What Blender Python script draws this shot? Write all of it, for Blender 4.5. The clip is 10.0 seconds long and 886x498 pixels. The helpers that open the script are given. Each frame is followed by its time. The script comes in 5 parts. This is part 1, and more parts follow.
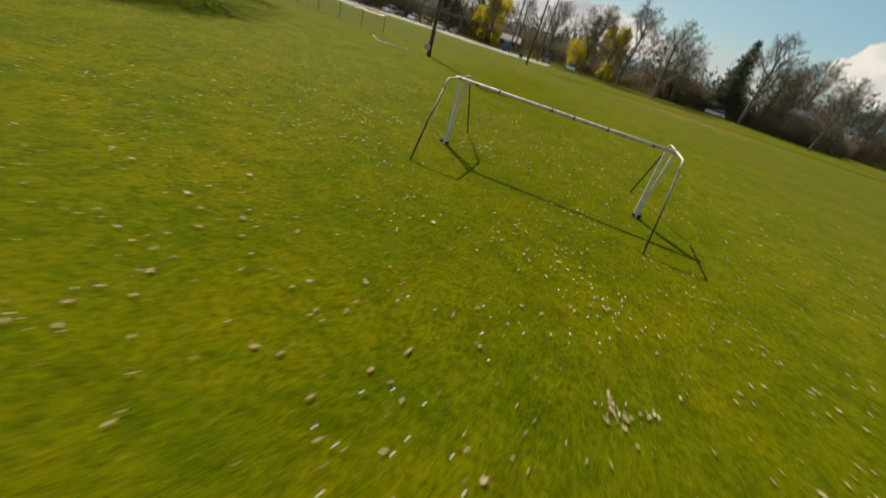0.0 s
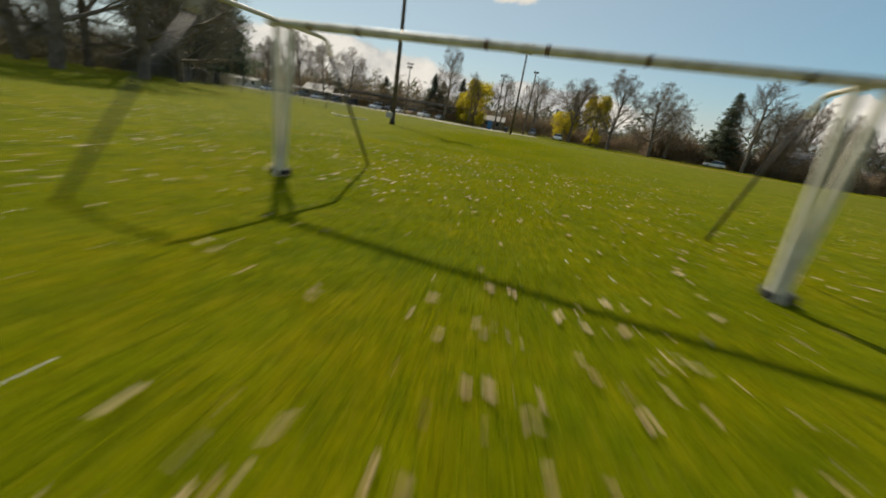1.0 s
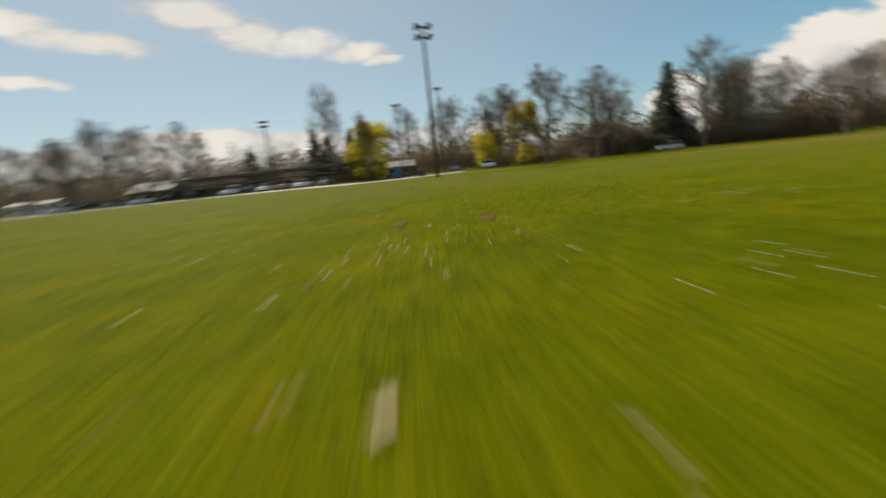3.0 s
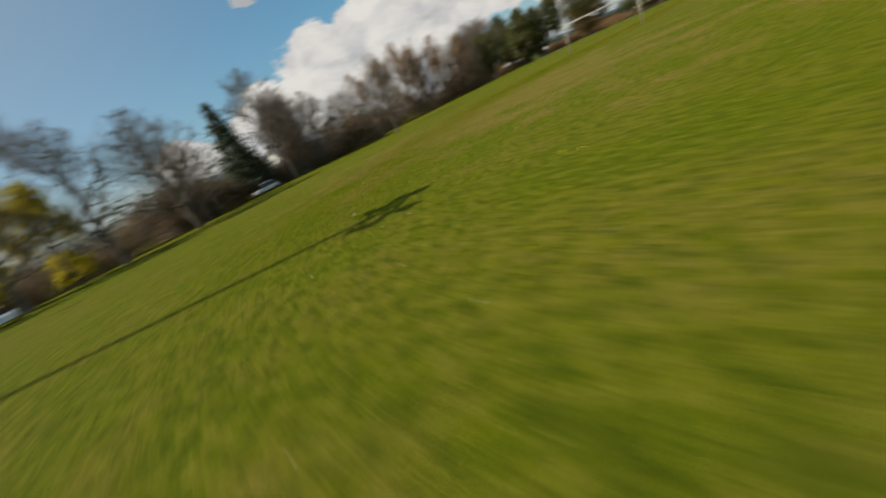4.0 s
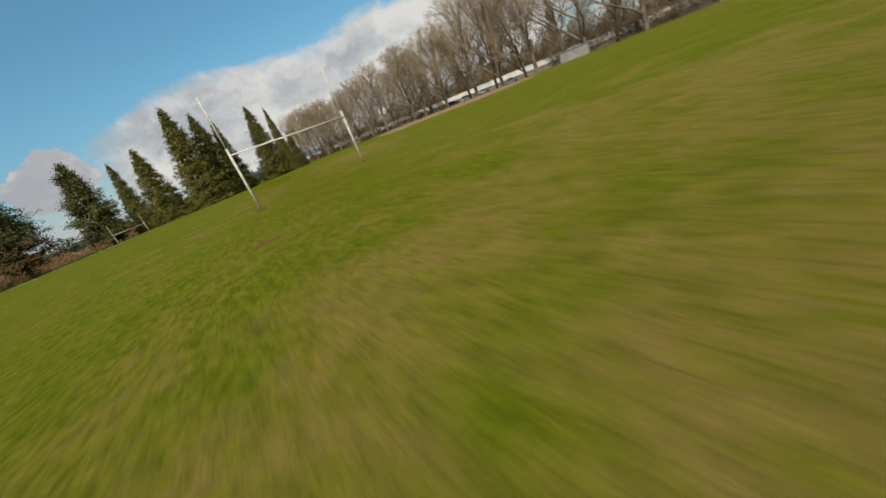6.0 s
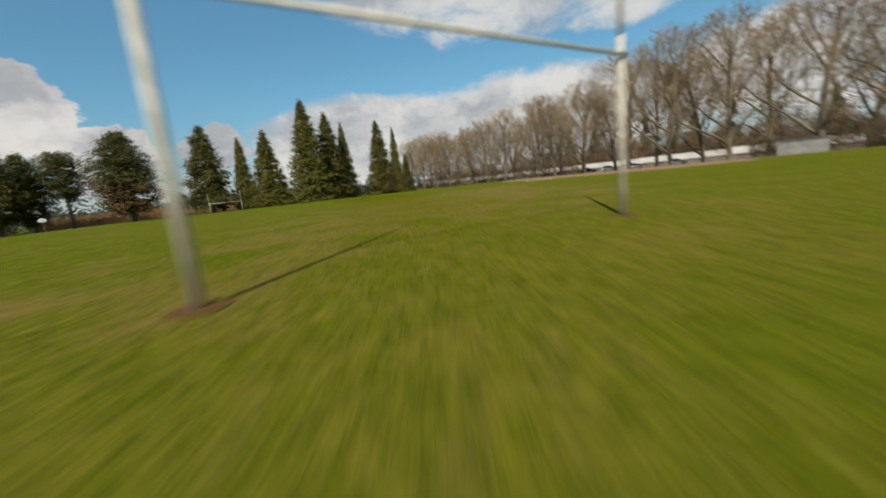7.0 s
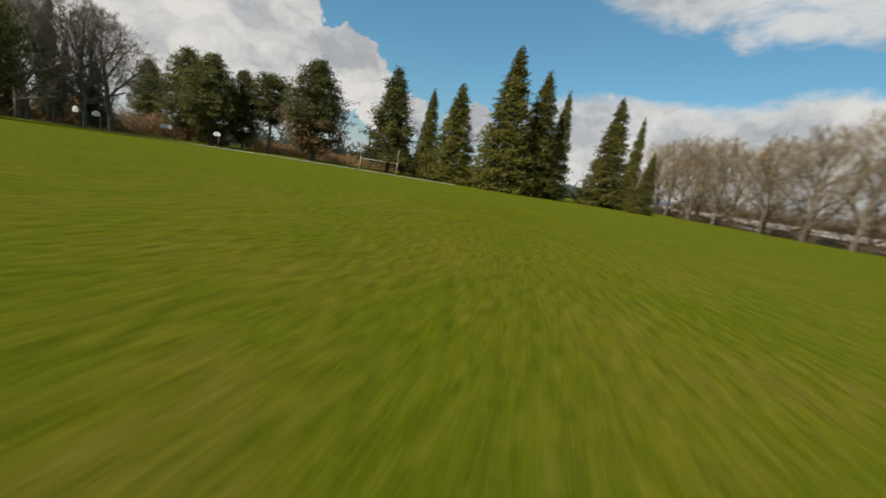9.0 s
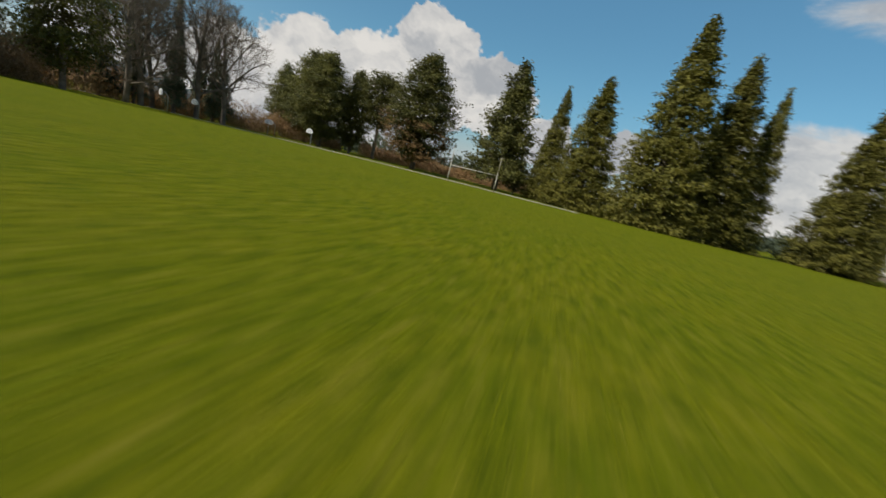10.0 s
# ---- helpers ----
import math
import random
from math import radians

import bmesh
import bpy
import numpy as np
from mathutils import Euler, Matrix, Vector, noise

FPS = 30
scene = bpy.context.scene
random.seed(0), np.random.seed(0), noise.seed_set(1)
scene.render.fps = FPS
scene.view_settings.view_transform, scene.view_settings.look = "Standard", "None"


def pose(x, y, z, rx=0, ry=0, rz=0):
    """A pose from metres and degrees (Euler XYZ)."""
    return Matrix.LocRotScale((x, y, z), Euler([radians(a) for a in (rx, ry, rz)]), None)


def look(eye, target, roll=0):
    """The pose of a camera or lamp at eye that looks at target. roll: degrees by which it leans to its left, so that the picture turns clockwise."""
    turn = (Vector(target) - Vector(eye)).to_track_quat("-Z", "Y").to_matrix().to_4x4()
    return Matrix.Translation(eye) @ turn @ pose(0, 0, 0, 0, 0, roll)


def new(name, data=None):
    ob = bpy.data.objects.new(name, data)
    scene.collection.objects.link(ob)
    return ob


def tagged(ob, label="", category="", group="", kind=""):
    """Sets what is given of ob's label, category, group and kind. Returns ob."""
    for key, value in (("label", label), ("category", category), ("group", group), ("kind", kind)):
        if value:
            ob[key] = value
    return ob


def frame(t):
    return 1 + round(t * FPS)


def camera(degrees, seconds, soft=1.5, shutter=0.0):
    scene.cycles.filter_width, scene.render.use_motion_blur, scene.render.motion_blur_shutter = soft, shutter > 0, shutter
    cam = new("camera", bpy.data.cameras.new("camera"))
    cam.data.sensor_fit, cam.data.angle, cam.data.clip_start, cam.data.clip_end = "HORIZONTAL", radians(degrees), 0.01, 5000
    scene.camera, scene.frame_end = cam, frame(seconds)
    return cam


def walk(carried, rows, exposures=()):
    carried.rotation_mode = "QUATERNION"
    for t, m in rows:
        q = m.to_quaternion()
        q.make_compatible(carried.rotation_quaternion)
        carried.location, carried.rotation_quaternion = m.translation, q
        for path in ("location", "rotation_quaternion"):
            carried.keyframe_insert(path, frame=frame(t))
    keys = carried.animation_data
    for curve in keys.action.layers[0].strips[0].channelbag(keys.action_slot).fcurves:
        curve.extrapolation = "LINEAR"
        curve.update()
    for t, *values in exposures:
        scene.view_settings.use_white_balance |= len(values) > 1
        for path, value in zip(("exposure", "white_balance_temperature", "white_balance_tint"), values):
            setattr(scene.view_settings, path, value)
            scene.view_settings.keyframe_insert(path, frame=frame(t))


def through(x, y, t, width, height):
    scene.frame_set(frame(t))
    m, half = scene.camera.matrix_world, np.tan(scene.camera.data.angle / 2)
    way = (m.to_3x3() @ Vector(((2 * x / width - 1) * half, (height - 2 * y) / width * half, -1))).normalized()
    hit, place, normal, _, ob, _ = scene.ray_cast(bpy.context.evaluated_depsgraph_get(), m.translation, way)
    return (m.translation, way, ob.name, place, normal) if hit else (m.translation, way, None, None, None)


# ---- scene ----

# ---------------------------------------------------------------- camera
PATH = (
    (0.0, 4.377, -21.108, 3.468, 6.00, -31.70, 17.26),
    (0.1, 4.618, -20.645, 3.172, 7.04, -29.90, 17.12),
    (0.2, 4.865, -20.168, 2.886, 8.01, -28.22, 16.88),
    (0.3, 5.122, -19.664, 2.618, 8.85, -26.78, 16.42),
    (0.4, 5.380, -19.123, 2.383, 9.66, -25.63, 15.70),
    (0.5, 5.627, -18.535, 2.199, 10.55, -24.83, 14.68),
    (0.6, 5.852, -17.891, 2.080, 11.64, -24.41, 13.30),
    (0.7, 5.946, -17.143, 1.879, 12.12, -23.61, 12.30),
    (0.8, 5.938, -16.277, 1.640, 12.12, -22.51, 11.46),
    (0.9, 5.856, -15.282, 1.408, 11.75, -21.26, 10.57),
    (1.0, 5.728, -14.145, 1.226, 11.10, -19.95, 9.43),
    (1.1, 5.604, -13.007, 1.076, 10.75, -18.99, 8.22),
    (1.2, 5.483, -11.863, 0.956, 10.50, -18.24, 6.94),
    (1.3, 5.361, -10.709, 0.861, 10.34, -17.66, 5.65),
    (1.4, 5.229, -9.542, 0.785, 10.23, -17.22, 4.39),
    (1.5, 5.082, -8.356, 0.723, 10.15, -16.88, 3.22),
    (1.6, 4.911, -7.148, 0.667, 10.08, -16.60, 2.20),
    (1.7, 4.722, -5.904, 0.620, 10.00, -16.33, 1.32),
    (1.8, 4.517, -4.614, 0.583, 9.93, -16.02, 0.60),
    (1.9, 4.303, -3.263, 0.557, 9.86, -15.61, 0.03),
    (2.0, 4.081, -1.840, 0.543, 9.79, -15.05, -0.38),
    (2.1, 3.857, -0.333, 0.544, 9.72, -14.27, -0.64),
    (2.2, 3.631, 1.240, 0.555, 9.66, -13.46, -0.77),
    (2.3, 3.402, 2.861, 0.574, 9.65, -12.76, -0.80),
    (2.4, 3.170, 4.511, 0.598, 9.70, -12.36, -0.76),
    (2.5, 2.935, 6.170, 0.623, 9.67, -12.11, -0.73),
    (2.6, 2.697, 7.822, 0.646, 9.43, -11.89, -0.83),
    (2.7, 2.454, 9.484, 0.670, 8.73, -11.76, -1.22),
    (2.8, 2.205, 11.174, 0.698, 7.32, -11.79, -2.11),
    (2.9, 1.949, 12.911, 0.732, 4.93, -12.06, -3.68),
    (3.0, 1.684, 14.714, 0.775, 1.32, -12.64, -6.12),
    (3.1, 1.409, 16.600, 0.830, -3.77, -13.61, -9.62),
    (3.2, 1.161, 18.568, 0.903, -9.67, -14.72, -13.30),
    (3.3, 0.980, 20.615, 1.000, -15.72, -15.76, -16.28),
    (3.4, 0.872, 22.716, 1.113, -21.86, -16.72, -18.65),
    (3.5, 0.845, 24.843, 1.236, -28.04, -17.60, -20.50),
    (3.6, 0.904, 26.971, 1.361, -34.20, -18.41, -21.89),
    (3.7, 1.057, 29.073, 1.483, -40.28, -19.13, -22.93),
    (3.8, 1.311, 31.123, 1.593, -46.24, -19.78, -23.68),
    (3.9, 1.672, 33.095, 1.685, -52.01, -20.35, -24.25),
    (4.0, 2.148, 34.962, 1.753, -57.55, -20.85, -24.70),
    (4.1, 2.746, 36.699, 1.788, -62.79, -21.27, -25.13),
    (4.2, 3.472, 38.278, 1.785, -67.68, -21.61, -25.62),
    (4.3, 4.334, 39.675, 1.736, -72.16, -21.87, -26.25),
    (4.4, 5.338, 40.862, 1.634, -76.19, -22.06, -27.11),
    (4.5, 6.484, 42.017, 1.537, -80.49, -22.33, -28.04),
    (4.6, 7.773, 43.318, 1.501, -85.80, -22.85, -28.88),
    (4.7, 9.181, 44.689, 1.516, -91.74, -23.46, -29.59),
    (4.8, 10.683, 46.056, 1.572, -97.92, -23.99, -30.11),
    (4.9, 12.256, 47.341, 1.659, -103.96, -24.29, -30.39),
    (5.0, 13.876, 48.471, 1.765, -109.47, -24.19, -30.37),
    (5.1, 15.518, 49.370, 1.881, -114.77, -24.41, -30.15),
    (5.2, 17.200, 50.044, 1.974, -119.62, -24.66, -29.76),
    (5.3, 18.938, 50.501, 2.012, -123.79, -24.66, -29.19),
    (5.4, 20.716, 50.758, 2.004, -127.33, -24.43, -28.48),
    (5.5, 22.521, 50.834, 1.960, -130.28, -24.02, -27.63),
    (5.6, 24.337, 50.747, 1.889, -132.66, -23.45, -26.67),
    (5.7, 26.151, 50.514, 1.802, -134.53, -22.75, -25.61),
    (5.8, 27.946, 50.155, 1.709, -135.92, -21.96, -24.47),
    (5.9, 29.710, 49.686, 1.619, -136.87, -21.11, -23.28),
    (6.0, 31.426, 49.126, 1.541, -137.42, -20.23, -22.04),
    (6.1, 33.081, 48.492, 1.487, -137.61, -19.36, -20.78),
    (6.2, 34.660, 47.804, 1.454, -137.48, -18.53, -19.52),
    (6.3, 36.148, 47.078, 1.432, -137.06, -17.77, -18.27),
    (6.4, 37.531, 46.332, 1.402, -136.40, -17.11, -17.06),
    (6.5, 38.979, 45.456, 1.340, -135.37, -16.35, -15.48),
    (6.6, 40.661, 44.336, 1.212, -133.85, -15.28, -13.16),
    (6.7, 42.430, 43.107, 1.074, -132.11, -14.02, -10.63),
    (6.8, 44.137, 41.901, 0.977, -130.45, -12.67, -8.40),
    (6.9, 45.635, 40.852, 0.977, -129.13, -11.33, -7.01),
    (7.0, 47.015, 39.830, 1.015, -127.88, -10.14, -5.89),
    (7.1, 48.368, 38.703, 1.041, -126.45, -9.22, -4.47),
    (7.2, 49.720, 37.495, 1.053, -124.85, -8.53, -2.87),
    (7.3, 51.097, 36.230, 1.057, -123.14, -8.07, -1.18),
    (7.4, 52.525, 34.930, 1.058, -121.36, -7.80, 0.47),
    (7.5, 54.029, 33.619, 1.067, -119.53, -7.72, 2.00),
    (7.6, 55.635, 32.320, 1.094, -117.71, -7.79, 3.27),
    (7.7, 57.325, 31.046, 1.134, -115.91, -7.99, 4.33),
    (7.8, 59.078, 29.814, 1.184, -114.17, -8.25, 5.19),
    (7.9, 60.876, 28.637, 1.240, -112.49, -8.55, 5.87),
    (8.0, 62.697, 27.530, 1.297, -110.91, -8.84, 6.41),
    (8.1, 64.524, 26.508, 1.349, -109.44, -9.08, 6.82),
    (8.2, 66.357, 25.552, 1.403, -108.06, -9.29, 7.13),
    (8.3, 68.195, 24.642, 1.463, -106.76, -9.49, 7.38),
    (8.4, 70.040, 23.761, 1.522, -105.49, -9.71, 7.60),
    (8.5, 71.890, 22.888, 1.569, -104.25, -9.95, 7.81),
    (8.6, 73.747, 22.006, 1.578, -102.99, -10.25, 8.05),
    (8.7, 75.614, 21.124, 1.575, -101.71, -10.59, 8.32),
    (8.8, 77.493, 20.250, 1.572, -100.38, -10.94, 8.61),
    (8.9, 79.388, 19.394, 1.570, -98.98, -11.30, 8.92),
    (9.0, 81.301, 18.564, 1.557, -97.49, -11.65, 9.23),
    (9.1, 83.235, 17.771, 1.512, -95.89, -11.96, 9.56),
    (9.2, 85.192, 17.030, 1.457, -94.17, -12.25, 9.90),
    (9.3, 87.176, 16.357, 1.404, -92.30, -12.49, 10.27),
    (9.4, 89.188, 15.767, 1.356, -90.30, -12.69, 10.69),
    (9.5, 91.232, 15.277, 1.309, -88.13, -12.84, 11.17),
    (9.6, 93.309, 14.902, 1.256, -85.79, -12.94, 11.72),
    (9.7, 95.411, 14.615, 1.202, -83.44, -12.94, 12.29),
    (9.8, 97.527, 14.390, 1.148, -81.22, -12.83, 12.84),
    (9.9, 99.649, 14.200, 1.095, -79.30, -12.55, 13.33),
    (10.0, 101.766, 14.019, 1.046, -77.82, -12.09, 13.71),
)
cam = camera(100.82, 10.0, soft=1.5, shutter=0.5)
walk(cam, [(t, Matrix.Translation((x, y, z)) @ pose(0, 0, 0, 90 + pitch, 0, yaw) @ pose(0, 0, 0, 0, 0, roll))
           for t, x, y, z, yaw, pitch, roll in PATH], exposures=((0.0, 0.17, 7150, 10), (3.2, 0.14, 7050, 10), (4.3, -0.03, 6600, 10), (10.0, -0.03, 6600, 10)))

# ---------------------------------------------------------------- world, sun
SUN_AZ, SUN_EL = 36.5, 43.9          # degrees left of +y, and up
SUN_WAY = Vector((-math.sin(radians(SUN_AZ)) * math.cos(radians(SUN_EL)),
                  math.cos(radians(SUN_AZ)) * math.cos(radians(SUN_EL)), math.sin(radians(SUN_EL))))


class Nodes:
    """Short hand for node trees."""

    def __init__(self, tree):
        self.tree = tree
        tree.nodes.clear()

    def add(self, kind, ins=None, **props):
        n = self.tree.nodes.new(kind)
        for k, v in props.items():
            if k == "operation":
                n.operation = v
            elif k == "blend_type":
                n.blend_type = v
            elif k == "data_type":
                n.data_type = v
            elif k == "noise_dimensions":
                n.noise_dimensions = v
            elif k == "interpolation_type":
                n.interpolation_type = v
        for k, v in (ins or {}).items():
            if isinstance(v, tuple) and len(v) == 2 and hasattr(v[0], "outputs"):
                self.tree.links.new(v[0].outputs[v[1]], n.inputs[k])
            elif hasattr(v, "outputs"):
                self.tree.links.new(v.outputs[0], n.inputs[k])
            else:
                n.inputs[k].default_value = v
        return n

    def math(self, op, a, b=0.0, c=None):
        ins = {0: a, 1: b}
        if c is not None:
            ins[2] = c
        return self.add("ShaderNodeMath", ins, operation=op)

    def vmath(self, op, a, b=(0, 0, 0)):
        return self.add("ShaderNodeVectorMath", {0: a, 1: b}, operation=op)

    def noise(self, vec, scale, detail=4.0, rough=0.55, distortion=0.0):
        return self.add("ShaderNodeTexNoise", {"Vector": vec, "Scale": scale, "Detail": detail, "Roughness": rough,
                                               "Distortion": distortion})

    def step(self, value, lo, hi, smooth=True):
        n = self.add("ShaderNodeMapRange", {"Value": value, "From Min": lo, "From Max": hi})
        n.interpolation_type = "SMOOTHSTEP" if smooth else "LINEAR"
        return n

    def mix(self, fac, a, b, blend="MIX"):
        n = self.tree.nodes.new("ShaderNodeMix")
        n.data_type, n.blend_type = "RGBA", blend
        for i, v in ((0, fac), (6, a), (7, b)):
            if hasattr(v, "outputs"):
                self.tree.links.new(v.outputs[2 if v.bl_idname == "ShaderNodeMix" else 0], n.inputs[i])
            elif isinstance(v, tuple) and len(v) == 3:
                n.inputs[i].default_value = (*v, 1.0)
            else:
                n.inputs[i].default_value = v
        return n


def col(n):
    return (n, 2)


def bearing(az, el):
    """The direction at az degrees right of +y and el degrees up."""
    a, e = radians(az), radians(el)
    return (math.sin(a) * math.cos(e), math.cos(a) * math.cos(e), math.sin(e))


world = bpy.data.worlds.new("world")
scene.world = world
world.use_nodes = True
W = Nodes(world.node_tree)
sky = W.add("ShaderNodeTexSky")
sky.sky_type, sky.sun_disc = "NISHITA", False
sky.sun_elevation, sky.sun_rotation = radians(SUN_EL), radians(-SUN_AZ)
sky.air_density, sky.dust_density, sky.ozone_density = 1.0, 0.3, 1.2
place = W.add("ShaderNodeTexCoord")
way = W.vmath("NORMALIZE", (place, 0))
split = W.add("ShaderNodeSeparateXYZ", {0: way})
up = W.math("MAXIMUM", (split, 2), 0.0)
puffs = W.noise(way, 6.5, 8.0, 0.62, 0.3)
# the clouds' outlines wander at two sizes
stray = W.vmath("SUBTRACT", (W.noise(way, 4.0, 3.0, 0.6), 1), (0.5, 0.5, 0.5))
fray = W.vmath("SUBTRACT", (W.noise(way, 17.0, 4.0, 0.65), 1), (0.5, 0.5, 0.5))
bent = W.vmath("ADD", way, W.vmath("ADD", W.vmath("MULTIPLY", stray, (0.16, 0.16, 0.09)), W.vmath("MULTIPLY", fray, (0.085, 0.085, 0.07))))


def lobe(az, el, wide, tall, where):
    """A soft spot on the sky, 1 in its middle and 0 at its rim."""
    off = W.vmath("SUBTRACT", where, bearing(az, el))
    a = radians(az)
    across = W.vmath("DOT_PRODUCT", off, (math.cos(a), -math.sin(a), 0))
    rise = W.vmath("DOT_PRODUCT", off, (0, 0, 1))
    q = W.math("ADD", W.math("POWER", W.math("DIVIDE", (across, 1), wide), 2.0),
               W.math("POWER", W.math("DIVIDE", (rise, 1), tall), 2.0))
    front = W.vmath("DOT_PRODUCT", way, bearing(az, el))
    return W.math("SUBTRACT", W.math("SUBTRACT", 1.0, q), W.math("MULTIPLY", W.math("LESS_THAN", (front, 1), 0.0), 9.0))


HEAPS = ((32, 4.5, 0.06, 0.052), (38, 4.0, 0.08, 0.048), (48, 5.0, 0.17, 0.10), (48, 20.5, 0.03, 0.03), (55, 9, 0.15, 0.12), (62, 8, 0.24, 0.14), (70, 13.5, 0.12, 0.115),
         (80, 11, 0.12, 0.095), (88, 7.0, 0.10, 0.062), (99, 7.5, 0.065, 0.055), (215, 10, 0.4, 0.10), (260, 9, 0.4, 0.12))
LEVELS = ((-30, 4.0, 0.38, 0.062), (0, 3.0, 0.24, 0.050), (122, 6.5, 0.36, 0.125), (146, 7.5, 0.36, 0.125), (178, 9, 0.38, 0.11))
STREAKS = ((-46, 12.3, 0.09, 0.012), (-47, 17.4, 0.10, 0.024), (-40, 16.4, 0.11, 0.022), (-30, 20.3, 0.12, 0.032), (-24, 18.4, 0.11, 0.034), (-17, 17.8, 0.11, 0.034),
           (-11, 16.3, 0.09, 0.020), (-7, 15.2, 0.05, 0.012), (-30, 30, 0.3, 0.06), (10, 44, 0.3, 0.05))
BANKS = ((127, 25.0, 0.20, 0.075), (140, 24.0, 0.26, 0.10), (155, 25.0, 0.26, 0.11), (154, 18.5, 0.10, 0.028), (172, 24, 0.26, 0.10),
         (140, 34, 0.36, 0.10), (90, 45, 0.3, 0.05))


def gather(lobes, where):
    total = None
    for az, el, wide, tall in lobes:
        one = lobe(az, el, wide, tall, where)
        total = one if total is None else W.math("MAXIMUM", total, one)
    return W.math("MAXIMUM", total, -1.0)


ragged = W.math("MULTIPLY", W.math("SUBTRACT", puffs, 0.5), 1.0)
heap = W.step(W.math("ADD", W.math("MULTIPLY", gather(HEAPS, bent), 0.7), ragged), 0.02, 0.11)
calm = W.vmath("ADD", way, W.vmath("ADD", W.vmath("MULTIPLY", stray, (0.07, 0.07, 0.035)), W.vmath("MULTIPLY", fray, (0.05, 0.05, 0.03))))
drawn = W.math("SUBTRACT", W.noise(W.vmath("MULTIPLY", way, (1.0, 1.0, 2.6)), 7.0, 8.0, 0.62, 0.4), 0.5)
streak = W.step(W.math("ADD", W.math("MULTIPLY", gather(STREAKS, calm), 0.6), W.math("MULTIPLY", drawn, 1.25)), -0.06, 0.55)
level = W.step(W.math("ADD", W.math("MULTIPLY", gather(LEVELS, calm), 0.8), W.math("MULTIPLY", drawn, 0.7)), -0.04, 0.30)
bank = W.step(W.math("ADD", W.math("MULTIPLY", gather(BANKS, calm), 0.75), W.math("MULTIPLY", drawn, 2.3)), -0.10, 0.70)
veil = W.math("MAXIMUM", streak, W.math("MULTIPLY", bank, 0.85))
cover = W.math("MINIMUM", W.math("MAXIMUM", W.math("MAXIMUM", heap, W.math("MULTIPLY", level, 0.95)), veil), 1.0)
shade = W.noise(W.vmath("MULTIPLY", bent, (1, 1, 1.9)), 5.5, 5.0, 0.55)
white = W.mix(W.math("MAXIMUM", W.step(shade, 0.32, 0.64), W.math("MULTIPLY", streak, 0.8)), (5.2, 5.5, 5.9), (9.9, 9.7, 9.3))
# the sky is paler towards the sun and the horizon, bluer away from them
sunward = W.vmath("DOT_PRODUCT", way, tuple(SUN_WAY))
blue = W.math("MULTIPLY", W.step((sunward, 1), 0.92, -0.1), W.step(up, 0.0, 0.28))
tint = W.mix(blue, (0.86, 0.98, 1.02), W.mix(W.step(up, 0.22, 0.55), (0.96, 1.53, 1.53), (1.14, 1.86, 1.84)))
clear = W.mix(1.0, sky, tint, "MULTIPLY")
glare = W.mix(W.math("MULTIPLY", W.step((sunward, 1), 0.15, 0.95), 0.5), clear, (6.0, 7.4, 8.1))
deep = W.mix(W.math("MULTIPLY", W.step(up, 0.13, 0.0), 0.85), glare, (6.0, 6.6, 7.2))
sky_all = W.mix(cover, deep, white)
back = W.add("ShaderNodeBackground", {"Color": col(sky_all), "Strength": 0.075})
W.add("ShaderNodeOutputWorld", {0: back})

sun = new("sun", bpy.data.lights.new("sun", "SUN"))
sun.data.energy, sun.data.angle, sun.data.color = 5.0, radians(0.55), (1.0, 0.95, 0.86)
sun.matrix_world = look(SUN_WAY * 50, (0, 0, 0))


# ---------------------------------------------------------------- materials
def material(name, build):
    m = bpy.data.materials.new(name)
    m.use_nodes = True
    k = Nodes(m.node_tree)
    out = build(k)
    k.add("ShaderNodeOutputMaterial", {0: out})
    return m


def plain(name, a, b, scale=6.0, rough=0.6, metallic=0.0, bump=0.2, fine=60.0, island=0.0, spec=0.4):
    """Two tones mixed by coarse and fine noise, with fine relief."""
    def build(k):
        tc = k.add("ShaderNodeTexCoord")
        n1 = k.noise((tc, 3), scale, 5.0)
        n2 = k.noise((tc, 3), fine, 3.0)
        f = k.math("ADD", k.math("MULTIPLY", k.step(n1, 0.35, 0.65), 0.7), k.math("MULTIPLY", n2, 0.3))
        c = k.mix(f, a, b)
        if island:
            g = k.add("ShaderNodeNewGeometry")
            o = k.add("ShaderNodeObjectInfo")
            v = k.math("ADD", k.math("MULTIPLY", (g, 8), island), k.math("MULTIPLY", (o, 5), island * 0.5))
            c = k.add("ShaderNodeHueSaturation", {"Color": col(c), "Value": k.math("ADD", v, 1.0 - island * 0.75)})
            c_in = (c, 0)
        else:
            c_in = col(c)
        bm = k.add("ShaderNodeBump", {"Strength": bump, "Distance": 0.02, "Height": n2})
        return k.add("ShaderNodeBsdfPrincipled", {"Base Color": c_in, "Roughness": rough, "Metallic": metallic,
                                                  "Specular IOR Level": spec, "Normal": bm})
    return material(name, build)


